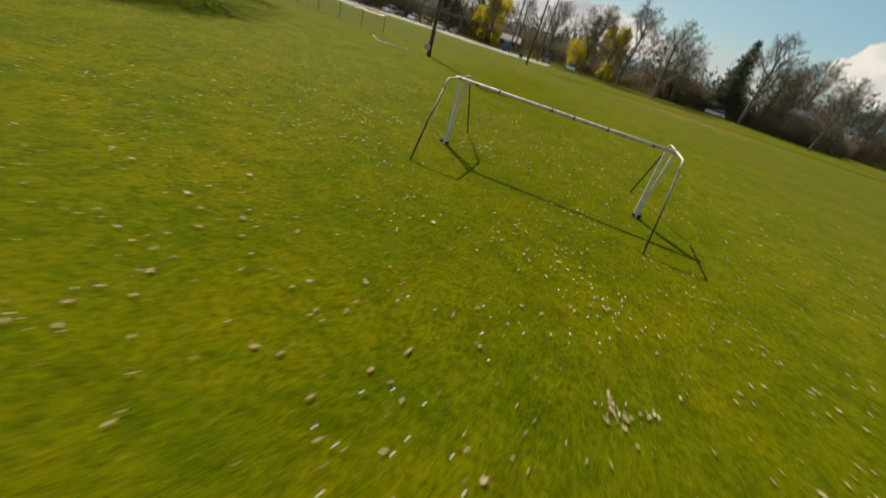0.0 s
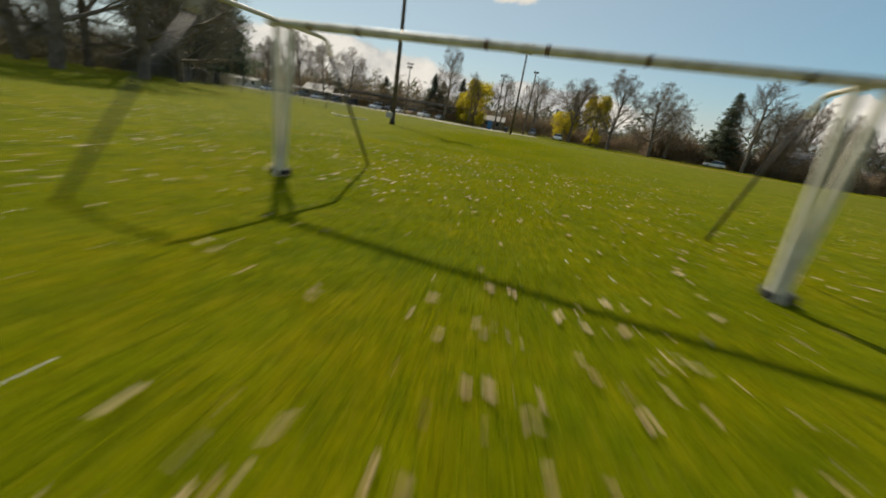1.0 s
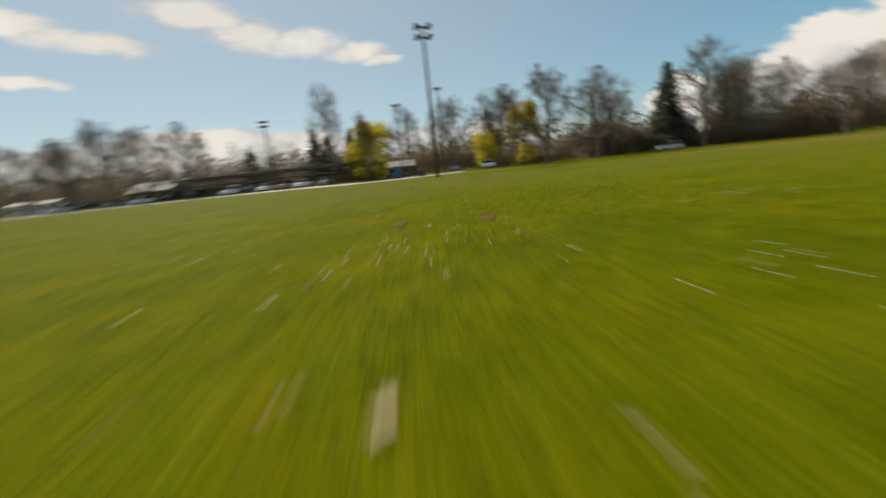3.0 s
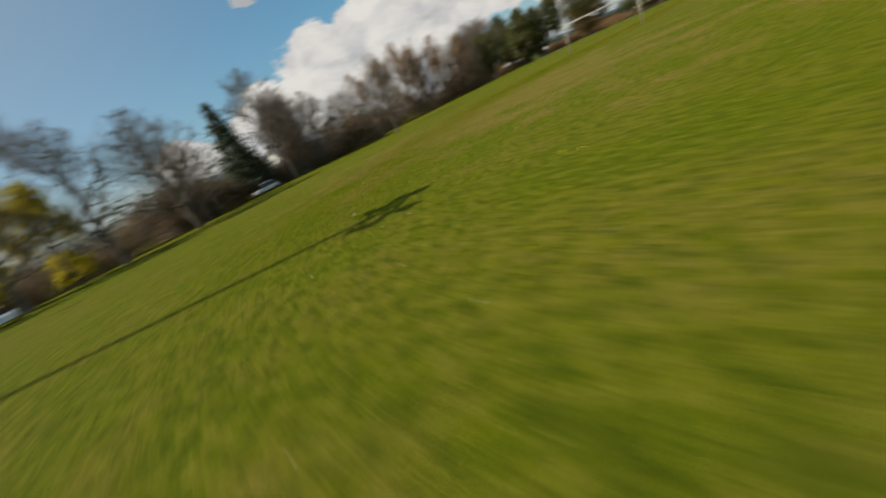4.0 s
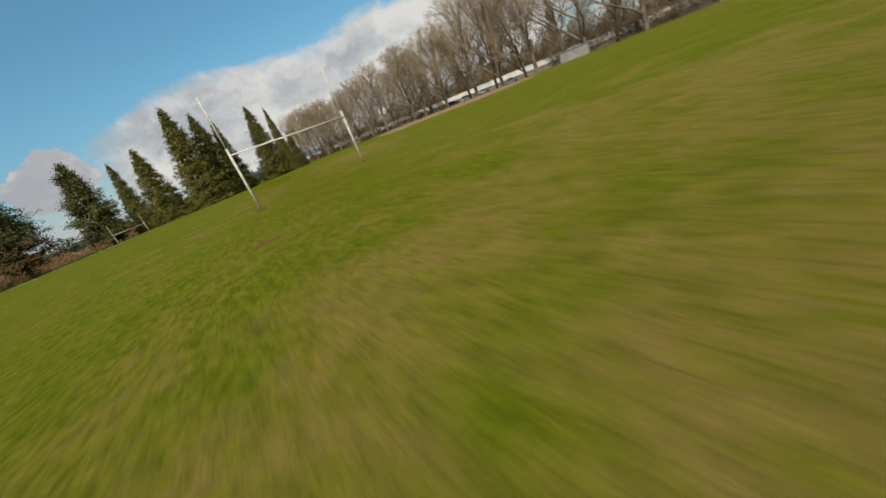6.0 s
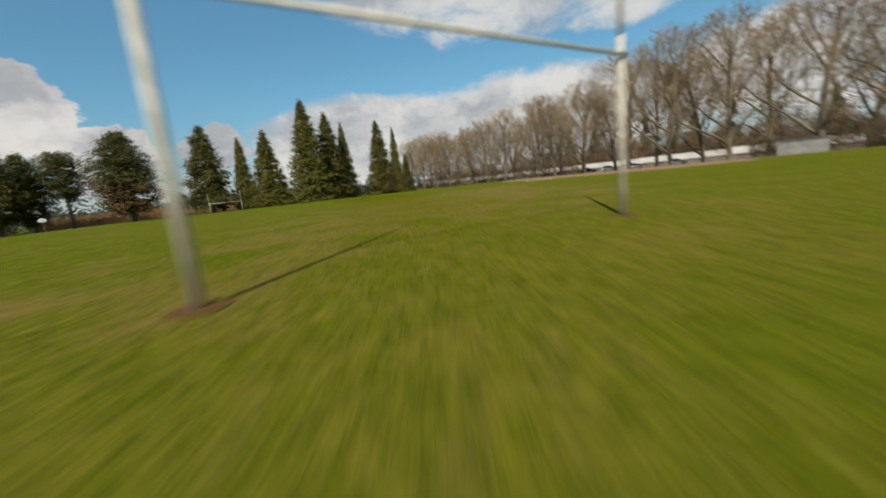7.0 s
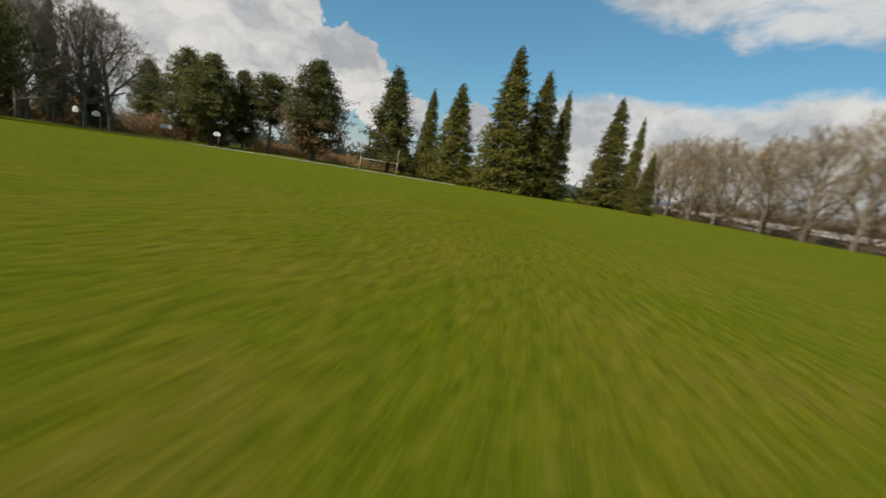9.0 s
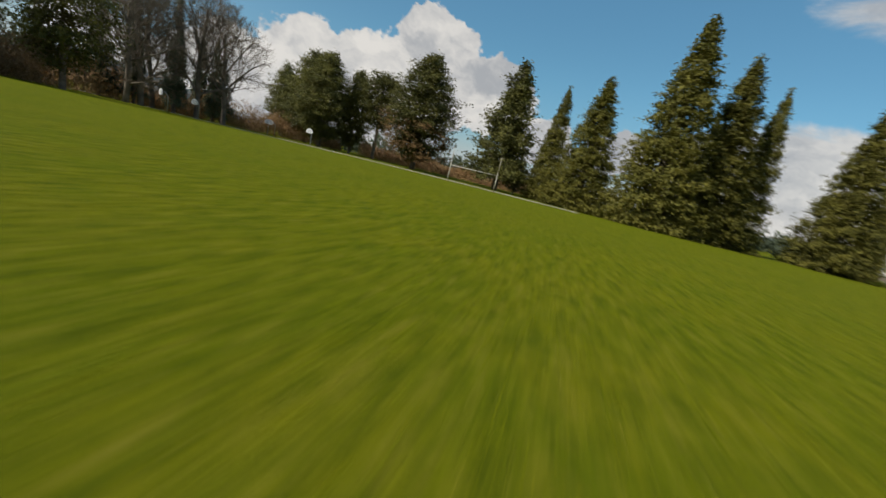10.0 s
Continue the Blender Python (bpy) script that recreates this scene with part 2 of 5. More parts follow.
def leafy(name, a, b, through=0.25, gloss=0.25):
    """Foliage: two greens, varied leaf by leaf, a little light coming through."""
    def build(k):
        g = k.add("ShaderNodeNewGeometry")
        o = k.add("ShaderNodeObjectInfo")
        tc = k.add("ShaderNodeTexCoord")
        n = k.noise((tc, 3), 0.35, 4.0)
        f = k.math("ADD", k.math("MULTIPLY", (g, 8), 0.5), k.math("MULTIPLY", k.step(n, 0.35, 0.65), 0.5))
        c = k.mix(f, a, b)
        hs = k.add("ShaderNodeHueSaturation", {"Color": col(c), "Value": k.math("ADD", k.math("MULTIPLY", (o, 5), 0.3), 0.85)})
        d = k.add("ShaderNodeBsdfPrincipled", {"Base Color": hs, "Roughness": 0.65, "Specular IOR Level": gloss})
        t = k.add("ShaderNodeBsdfTranslucent", {"Color": hs})
        return k.add("ShaderNodeMixShader", {0: through, 1: d, 2: t})
    return material(name, build)


# trodden lines on the field: both ends, half width, strength
TRACKS = ((72.0, 24.0, 81.5, 24.3, 0.36, 0.62), (72.0, 22.2, 82.0, 22.3, 0.34, 0.7), (73.2, 23.3, 76.0, 21.9, 0.30, 0.5), (91.5, 13.8, 97.5, 14.7, 0.15, 0.40),
          (93.5, 20.6, 99.0, 18.6, 0.30, 0.32), (93.8, 19.3, 98.0, 15.4, 0.30, 0.32), (15.0, 48.6, 23.0, 47.8, 1.2, 0.55), (16.0, 47.0, 21.0, 50.0, 0.8, 0.55))


def turf(k):
    g = k.add("ShaderNodeNewGeometry")
    p = (g, 0)
    s = k.add("ShaderNodeSeparateXYZ", {0: p})
    big = k.noise(p, 0.045, 5.0, 0.6)
    mid = k.noise(p, 0.42, 5.0, 0.62)
    small = k.noise(p, 3.2, 5.0, 0.65)
    fine = k.noise(p, 38.0, 4.0, 0.7)
    tiny = k.noise(p, 9.0, 4.0, 0.7)
    green = k.mix(k.step(mid, 0.35, 0.66), (0.088, 0.109, 0.0008), (0.172, 0.150, 0.0014))
    green = k.mix(k.math("MULTIPLY", k.step(small, 0.40, 0.64), 0.6), green, (0.112, 0.138, 0.0014))
    green = k.mix(k.math("MULTIPLY", k.step(tiny, 0.48, 0.66), 0.75), green, (0.044, 0.070, 0.0010))
    green = k.mix(k.math("MULTIPLY", k.step(tiny, 0.46, 0.30), 0.7), green, (0.210, 0.172, 0.0060))
    green = k.mix(k.math("MULTIPLY", k.step(k.noise(p, 1.1, 5.0, 0.7), 0.54, 0.70), 0.3), green, (0.170, 0.122, 0.0040))
    clumps = k.noise(p, 1.9, 6.0, 0.72)
    green = k.mix(k.math("MULTIPLY", k.step(clumps, 0.51, 0.60), 0.55), green, (0.048, 0.072, 0.0010))
    green = k.mix(k.math("MULTIPLY", k.step(clumps, 0.45, 0.36), 0.42), green, (0.215, 0.186, 0.0050))
    # worn, drier turf on the playing field
    field = k.math("MAXIMUM", k.step((s, 0), 10.0, 30.0), k.step((s, 1), 22.0, 36.0))
    dry = k.math("MULTIPLY", k.math("MULTIPLY", field, k.step((s, 0), 112.0, 78.0)), k.step(k.math("ADD", k.math("MULTIPLY", big, 0.5), k.math("MULTIPLY", mid, 0.5)), 0.40, 0.62))
    green = k.mix(k.math("MULTIPLY", field, 0.50), green, (0.093, 0.118, 0.006))
    green = k.mix(k.math("MULTIPLY", k.math("MULTIPLY", dry, k.step(small, 0.30, 0.66)), 0.62), green, (0.205, 0.132, 0.038))
    worn = k.noise(p, 5.5, 5.0, 0.7)
    green = k.mix(k.math("MULTIPLY", k.math("MULTIPLY", field, k.step(worn, 0.50, 0.59)), 0.85), green, (0.046, 0.064, 0.004))
    green = k.mix(k.math("MULTIPLY", k.math("MULTIPLY", field, k.step(worn, 0.46, 0.37)), 0.72), green, (0.190, 0.165, 0.022))
    # bare earth down the middle of it, along the line of play
    away = k.math("ABSOLUTE", k.math("ADD", k.math("MULTIPLY", k.math("SUBTRACT", (s, 0), 62.0), 0.62), k.math("MULTIPLY", k.math("SUBTRACT", (s, 1), 27.0), 0.78)))
    along = k.math("ABSOLUTE", k.math("SUBTRACT", (s, 0), 66.0))
    bare = k.math("SUBTRACT", 1.0, k.math("MAXIMUM", k.math("DIVIDE", away, 9.0), k.math("DIVIDE", along, 14.0)))
    bare = k.step(k.math("ADD", bare, k.math("MULTIPLY", k.math("SUBTRACT", mid, 0.5), 2.6)), -0.1, 0.6)
    green = k.mix(k.math("MULTIPLY", k.math("MULTIPLY", bare, k.step(k.math("ADD", k.math("MULTIPLY", small, 0.5), tiny), 0.52, 0.92)), 0.9), green, (0.215, 0.128, 0.050))
    # a second worn spot where the pitch ends
    near = k.vmath("DISTANCE", p, (26.0, 42.0, 0.0))
    spot = k.step(k.math("ADD", k.math("SUBTRACT", 1.0, k.math("DIVIDE", (near, 1), 15.0)), k.math("MULTIPLY", k.math("SUBTRACT", mid, 0.5), 2.6)), 0.0, 0.7)
    green = k.mix(k.math("MULTIPLY", k.math("MULTIPLY", spot, k.step(k.math("ADD", k.math("MULTIPLY", small, 0.6), tiny), 0.58, 0.95)), 0.75), green, (0.230, 0.136, 0.050))
    # narrow trodden tracks
    wander = k.vmath("ADD", p, k.vmath("MULTIPLY", k.vmath("SUBTRACT", (k.noise(p, 0.9, 4.0, 0.6), 1), (0.5, 0.5, 0.5)), (1.3, 1.3, 0.0)))

    def track(x0, y0, x1, y1, wide, strength):
        run = math.hypot(x1 - x0, y1 - y0)
        ux, uy = (x1 - x0) / run, (y1 - y0) / run
        off = k.vmath("SUBTRACT", wander, ((x0 + x1) / 2, (y0 + y1) / 2, 0.0))
        lengthwise = k.math("ABSOLUTE", (k.vmath("DOT_PRODUCT", off, (ux, uy, 0)), 1))
        across = k.math("ABSOLUTE", (k.vmath("DOT_PRODUCT", off, (-uy, ux, 0)), 1))
        inside = k.math("MULTIPLY", k.step(across, wide, wide * 0.25), k.step(lengthwise, run * 0.62, run * 0.38))
        return k.math("MULTIPLY", inside, k.math("MULTIPLY", k.step(k.math("ADD", small, tiny), 0.80, 1.12), strength))

    for one in TRACKS:
        green = k.mix(track(*one), green, (0.235, 0.138, 0.066))
    green = k.mix(k.math("MULTIPLY", k.step(k.noise(p, 13.0, 5.0, 0.72), 0.52, 0.64), 0.72), green, (0.026, 0.042, 0.001))
    green = k.mix(k.math("MULTIPLY", k.step(k.noise(p, 21.0, 4.0, 0.7), 0.57, 0.68), 0.5), green, (0.33, 0.275, 0.045))
    tone = k.mix(k.math("MULTIPLY", k.step(fine, 0.3, 0.75), 0.62), green, k.mix(0.5, green, (0.02, 0.03, 0.002)))
    tone = k.add("ShaderNodeHueSaturation", {"Color": col(tone), "Value": 1.04, "Saturation": 1.0})
    h = k.math("ADD", k.math("MULTIPLY", fine, 0.6), k.math("MULTIPLY", small, 1.5))
    b = k.add("ShaderNodeBump", {"Strength": 0.65, "Distance": 0.06, "Height": h})
    return k.add("ShaderNodeBsdfPrincipled", {"Base Color": tone, "Roughness": 0.9, "Diffuse Roughness": 0.1, "Sheen Weight": 0.035, "Sheen Roughness": 0.6, "Sheen Tint": (0.62, 0.70, 0.03, 1.0), "Specular IOR Level": 0.03, "Specular Tint": (0.9, 0.95, 0.2, 1.0), "Normal": b})


TURF = material("turf", turf)
GRASS = leafy("grass_blades", (0.130, 0.180, 0.0016), (0.275, 0.260, 0.0040), through=0.5, gloss=0.04)
WHITE = plain("white_paint", (0.52, 0.49, 0.38), (0.70, 0.67, 0.56), 3.0, 0.5)
WORN_WHITE = plain("worn_white_paint", (0.40, 0.35, 0.25), (0.68, 0.64, 0.54), 5.0, 0.55)
CREAM = plain("cream_paint", (0.42, 0.38, 0.29), (0.62, 0.58, 0.48), 4.0, 0.6, bump=0.4)
RUST = plain("rusty_steel", (0.10, 0.060, 0.032), (0.22, 0.14, 0.08), 8.0, 0.6)
DARK = plain("dark_metal", (0.025, 0.025, 0.025), (0.06, 0.055, 0.05), 8.0, 0.5)
STEEL = plain("grey_steel", (0.28, 0.29, 0.30), (0.42, 0.43, 0.44), 4.0, 0.45, 0.6)
POLEWOOD = plain("pole_wood", (0.060, 0.050, 0.042), (0.13, 0.11, 0.09), 1.5, 0.85, bump=0.5)
BARK = plain("bark", (0.095, 0.078, 0.058), (0.21, 0.172, 0.128), 1.2, 0.9, bump=0.6)
PALE_BARK = plain("pale_bark", (0.105, 0.083, 0.056), (0.22, 0.18, 0.122), 1.2, 0.9, bump=0.5)
TWIG = plain("twigs", (0.130, 0.102, 0.074), (0.24, 0.19, 0.14), 0.8, 0.9, island=0.4)
BROWN_TWIG = plain("brown_twigs", (0.22, 0.128, 0.054), (0.38, 0.235, 0.105), 0.8, 0.9, island=0.4)
PALE_TWIG = plain("pale_twigs", (0.185, 0.132, 0.066), (0.34, 0.252, 0.142), 0.8, 0.9, island=0.4)
BRAMBLE = leafy("bramble", (0.105, 0.080, 0.046), (0.30, 0.215, 0.130), through=0.35)
WINTER = leafy("winter_wood", (0.12, 0.085, 0.048), (0.30, 0.205, 0.116), through=0.35)
NEEDLE = leafy("sequoia_needles", (0.064, 0.066, 0.012), (0.210, 0.190, 0.034), through=0.25)
PINE = leafy("pine_needles", (0.052, 0.060, 0.018), (0.175, 0.165, 0.040), through=0.3)
FIR = leafy("fir_needles", (0.060, 0.080, 0.050), (0.140, 0.165, 0.095), through=0.45)
RUSTY = leafy("rusty_needles", (0.11, 0.060, 0.022), (0.17, 0.105, 0.038))
WILLOW = leafy("willow_catkins", (0.40, 0.32, 0.020), (0.62, 0.53, 0.060), through=0.55)
IVY = leafy("ivy", (0.080, 0.080, 0.046), (0.170, 0.150, 0.090), through=0.4)
GRAVEL = plain("gravel", (0.30, 0.28, 0.25), (0.46, 0.43, 0.39), 0.6, 0.95, fine=30.0)
DIRT = plain("infield_dirt", (0.20, 0.115, 0.052), (0.31, 0.185, 0.090), 0.3, 0.95, fine=12.0)
ASPHALT = plain("asphalt", (0.10, 0.10, 0.10), (0.17, 0.17, 0.17), 0.5, 0.9, fine=30.0)
PALE_WALL = plain("pale_wall", (0.52, 0.50, 0.46), (0.68, 0.66, 0.62), 0.6, 0.7)
GREY_ROOF = plain("grey_roof", (0.12, 0.12, 0.125), (0.22, 0.215, 0.21), 0.5, 0.8)
GREY_TWIG = plain("grey_twigs", (0.135, 0.118, 0.088), (0.25, 0.22, 0.168), 0.8, 0.9, island=0.4)
PALE_ROOF = plain("pale_roof", (0.36, 0.34, 0.30), (0.50, 0.47, 0.42), 0.3, 0.8, spec=0.15)
BROWN_WALL = plain("brown_wall", (0.13, 0.105, 0.085), (0.22, 0.18, 0.15), 0.5, 0.8)
TAN_WALL = plain("tan_wall", (0.30, 0.20, 0.13), (0.42, 0.30, 0.20), 0.5, 0.8)
BLUE = plain("blue_plastic", (0.02, 0.12, 0.24), (0.04, 0.18, 0.33), 2.0, 0.45)
CONCRETE = plain("block_wall", (0.17, 0.165, 0.15), (0.27, 0.26, 0.24), 0.8, 0.9)
GLASS = plain("dark_window", (0.015, 0.018, 0.02), (0.03, 0.035, 0.04), 1.0, 0.08, bump=0.0, spec=0.6)
RUBBER = plain("rubber", (0.012, 0.012, 0.012), (0.03, 0.03, 0.03), 9.0, 0.8)
# the blue of distant haze is mixed into the hills' base colour
HAZED_HILL = plain("haze_blue_woods", (0.060, 0.085, 0.105), (0.095, 0.125, 0.150), 0.01, 1.0, fine=0.05)
LEAF_TAN = leafy("dry_leaves", (0.26, 0.145, 0.06), (0.62, 0.48, 0.29), through=0.1)
DAISY = leafy("daisy_petals", (0.70, 0.70, 0.62), (0.85, 0.85, 0.80), through=0.1)
DANDELION = leafy("dandelion", (0.75, 0.55, 0.01), (0.85, 0.68, 0.02), through=0.1)
EARTH = plain("bare_earth", (0.085, 0.046, 0.016), (0.15, 0.084, 0.032), 4.0, 0.95, spec=0.04)


# ---------------------------------------------------------------- mesh tools
class Shape:
    """Collects vertices and faces of one mesh."""

    def __init__(self):
        self.v, self.f = [], []

    def poly(self, *pts):
        n = len(self.v)
        self.v += [tuple(p) for p in pts]
        self.f.append(tuple(range(n, n + len(pts))))

    def rings(self, rings, cap=True, closed=False):
        n, k = len(self.v), len(rings[0])
        for r in rings:
            self.v += [tuple(p) for p in r]
        last = len(rings) if closed else len(rings) - 1
        for a in range(last):
            b = (a + 1) % len(rings)
            for i in range(k):
                j = (i + 1) % k
                self.f.append((n + a * k + i, n + a * k + j, n + b * k + j, n + b * k + i))
        if cap and not closed:
            self.f.append(tuple(n + i for i in reversed(range(k))))
            self.f.append(tuple(n + (len(rings) - 1) * k + i for i in range(k)))

    def tube(self, pts, radii, k=8, cap=True):
        pts = [Vector(p) for p in pts]
        radii = radii if isinstance(radii, (list, tuple)) else [radii] * len(pts)
        rings, side = [], None
        for i, p in enumerate(pts):
            d = (pts[min(i + 1, len(pts) - 1)] - pts[max(i - 1, 0)]).normalized()
            if side is None:
                side = d.orthogonal().normalized()
            side = (side - d * side.dot(d)).normalized()
            up_ = d.cross(side)
            rings.append([p + radii[i] * (math.cos(2 * math.pi * j / k) * side + math.sin(2 * math.pi * j / k) * up_) for j in range(k)])
        self.rings(rings, cap)

    def box(self, lo, hi, bevel=0.0, m=None):
        (x0, y0, z0), (x1, y1, z1) = lo, hi
        b = bevel
        outline = [(x0 + b, y0), (x1 - b, y0), (x1, y0 + b), (x1, y1 - b), (x1 - b, y1), (x0 + b, y1), (x0, y1 - b), (x0, y0 + b)] if b else \
            [(x0, y0), (x1, y0), (x1, y1), (x0, y1)]
        cx, cy = (x0 + x1) / 2, (y0 + y1) / 2
        if b:
            fx, fy = 1 - 2 * b / max(x1 - x0, 1e-6), 1 - 2 * b / max(y1 - y0, 1e-6)
            inner = [(cx + (x - cx) * fx, cy + (y - cy) * fy) for x, y in outline]
            rings = [[(x, y, z0) for x, y in inner], [(x, y, z0 + b) for x, y in outline],
                     [(x, y, z1 - b) for x, y in outline], [(x, y, z1) for x, y in inner]]
        else:
            rings = [[(x, y, z0) for x, y in outline], [(x, y, z1) for x, y in outline]]
        if m is not None:
            rings = [[m @ Vector(p) for p in r] for r in rings]
        self.rings(rings)

    def mesh(self, name, mat, smooth=False):
        me = bpy.data.meshes.new(name)
        me.from_pydata(self.v, [], self.f)
        me.materials.append(mat)
        if smooth:
            me.polygons.foreach_set("use_smooth", [True] * len(me.polygons))
        me.update()
        return me


def part(name, shape, mat, parent=None, label="", smooth=False):
    ob = new(name, shape if isinstance(shape, bpy.types.Mesh) else shape.mesh(name, mat, smooth))
    ob.parent = parent
    return tagged(ob, label)


def thing(name, label, category, group="", m=None, kind=""):
    ob = new(name)
    if m is not None:
        ob.matrix_basis = m
    return tagged(ob, label, category, group, kind)


def structure(name, shape, mat, label, category, m=None, kind="structure", smooth=False):
    ob = part(name, shape, mat, None, label, smooth)
    if m is not None:
        ob.matrix_basis = m
    return tagged(ob, label, category, "", kind)


# ---------------------------------------------------------------- ground
def gz(x, y):
    """Height of the lawn: level where the play is, falling gently away round it."""
    def ease(f):
        f = min(max(f, 0.0), 1.0)
        return f * f * (3 - 2 * f)

    off = math.hypot(max(x - 108, 0), max(-24 - y, 0))
    north = ease((y - 36) / 48.0) * (0.35 + 0.5 * ease(x / 28.0))
    dip = ease((8 - x) / 14.0) * ease((y + 7) / 9.0) * (1 - ease((-x - 13) / 14.0))
    return -0.85 * ease(off / 75.0) - north * (1 - 0.75 * ease((x - 100) / 50.0)) - 0.22 * dip


def lawn():
    s = Shape()
    xs = [-1500, -900, -500, -300, -200] + list(range(-130, -30, 5)) + list(range(-30, 6, 2)) + list(range(10, 265, 5)) + [300, 400, 600, 1000, 1500]
    ys = [-1500, -900, -500, -300, -200] + list(range(-140, 185, 5)) + [220, 300, 500, 900, 1500]
    for y in ys:
        for x in xs:
            s.v.append((x, y, gz(x, y)))
    n = len(xs)
    for j in range(len(ys) - 1):
        for i in range(n - 1):
            a = j * n + i
            s.f.append((a, a + 1, a + n + 1, a + n))
    return s


structure("ground", lawn(), TURF, "mown park lawn of yellow-green grass with worn dry patches", "lawn", smooth=True)


def on(x, y, turn=0.0, lift=0.0):
    """Pose on the lawn at a place of the plan."""
    return Matrix.Translation((x, y, gz(x, y) + lift)) @ Matrix.Rotation(radians(turn), 4, "Z")


def strip(name, pts, width, z, mat, label, category):
    """A flat ribbon along a line, slightly proud of the lawn."""
    s = Shape()
    fine = []
    for (x0, y0), (x1, y1) in zip(pts, pts[1:]):
        n = max(1, int(math.hypot(x1 - x0, y1 - y0) / 5))
        fine += [(x0 + (x1 - x0) * k / n, y0 + (y1 - y0) * k / n) for k in range(n)]
    pts = [Vector((x, y, 0)) for x, y in fine + [pts[-1]]]
    rows = []
    for i, p in enumerate(pts):
        d = (pts[min(i + 1, len(pts) - 1)] - pts[max(i - 1, 0)]).normalized()
        side = Vector((d.y, -d.x, 0))
        w = width / 2 * (1 + 0.06 * math.sin(i * 2.3))
        rows.append([p - side * w + Vector((0, 0, 0.002)), p - side * (w - 0.15) + Vector((0, 0, z)), p + side * (w - 0.15) + Vector((0, 0, z)), p + side * w + Vector((0, 0, 0.002))])
    n = len(s.v)
    for r in rows:
        s.v += [(q.x, q.y, q.z + 0.03 + gz(q.x, q.y)) for q in r]
    for i in range(len(rows) - 1):
        for j in range(3):
            a = n + i * 4 + j
            s.f.append((a, a + 4, a + 5, a + 1))
    return structure(name, s, mat, label, category)


# ---------------------------------------------------------------- training goal
def training_goal(m):
    """White crossbar on paired posts, with dark bent stays fore and aft at both ends."""
    g = thing("training_goal", "white tubular training goal with dark bent stays, no net, on grass", "goal", m=m)
    half, top = 3.15, 2.0
    bar = Shape()
    bar.tube([(-half - 0.12, 0, top), (-1, 0, top - 0.012), (1, 0, top - 0.012), (half + 0.12, 0, top)], 0.052, 10)
    part("crossbar", bar, WORN_WHITE, g, "worn white crossbar with rusty bands", True)
    for x in (-2.6, -1.9, -0.3, 0.35, 1.3, 2.55):
        s = Shape()
        s.tube([(x, 0, top - 0.01), (x + 0.05, 0, top - 0.01)], 0.056, 10)
        part("band", s, RUST, g, "rusty tape band")
    for e in (-1, 1):
        for lean in (0, 1):
            s = Shape()
            x = e * (half - 0.02 - lean * 0.20)
            s.box((-0.036, -0.034, 0), (0.036, 0.034, 1), 0.006,
                  Matrix.Translation((e * (half - 0.03 - lean * 0.05), 0.03 * lean, 0)) @ Matrix(((1, 0, x - e * (half - 0.03 - lean * 0.05), 0), (0, 1, 0, 0), (0, 0, top - 0.03, 0), (0, 0, 0, 1))))
            part("post", s, WHITE, g)
        for way_ in (-1, 1):
            s = Shape()
            pts = [(e * half, 0, top + 0.03), (e * half, way_ * 0.90, top + 0.03), (e * half, way_ * 1.02, top), (e * half, way_ * 1.10, top - 0.09), (e * half, way_ * 1.14, top - 0.2)]
            s.tube(pts, 0.028, 8)
            part("bent_corner", s, WORN_WHITE, g, smooth=True)
            s = Shape()
            s.tube([pts[-1], (e * half, way_ * 1.80, 1.0), (e * (half - 0.02), way_ * 2.5, 0.0)], 0.024, 8)
            part("stay", s, DARK, g, "dark steel stay", True)
        s = Shape()
        s.box((e * half - 0.13, -0.02, 0), (e * half + 0.13, 0.2, 0.12), 0.03)
        part("anchor_weight", s, RUBBER, g, "dark anchor weight")
    return g


training_goal(Matrix.Translation((5.25, -9.78, 0)) @ pose(0, 0, 0, 0, 0, -6.9))


# ---------------------------------------------------------------- tall H goals
def h_goal(m, label, half=3.68, bar_z=3.05, top=6.0):
    g = thing("football_goal", label, "goal", "H-shaped goals", m)
    for e in (-1, 1):
        s = Shape()
        s.tube([(e * half, 0, 0), (e * half, 0, bar_z + 0.35)], [0.066, 0.062], 12)
        p = part("post", s, CREAM, g, "cream-painted timber post", True)
        s = Shape()
        s.tube([(e * half, 0, bar_z + 0.35), (e * half, 0, top)], [0.046, 0.038], 12)
        part("upright", s, CREAM, g, "", True)
        s = Shape()
        s.tube([(e * half, 0, 0.0), (e * half, 0, 0.012)], [0.30, 0.26], 14)
        part("worn_ring", s, EARTH, g, "bare earth round the post foot")
    s = Shape()
    s.tube([(-half, -0.07, bar_z), (half, -0.07, bar_z)], 0.038, 10)
    part("crossbar", s, WHITE, g, "white crossbar", True)
    return g


def between(a, b):
    """Pose at the middle of two ground points, x along them."""
    (x0, y0), (x1, y1) = a, b
    return Matrix.Translation(((x0 + x1) / 2, (y0 + y1) / 2, gz((x0 + x1) / 2, (y0 + y1) / 2))) @ Matrix.Rotation(math.atan2(y1 - y0, x1 - x0), 4, "Z")


h_goal(between((51.5, 39.6), (50.6, 32.3)), "tall cream H-shaped football goal standing on worn grass")
h_goal(between((155.9, 27.6), (155.4, 20.4)), "distant cream H-shaped football goal before dark trees", 3.6, 2.4, 4.95)


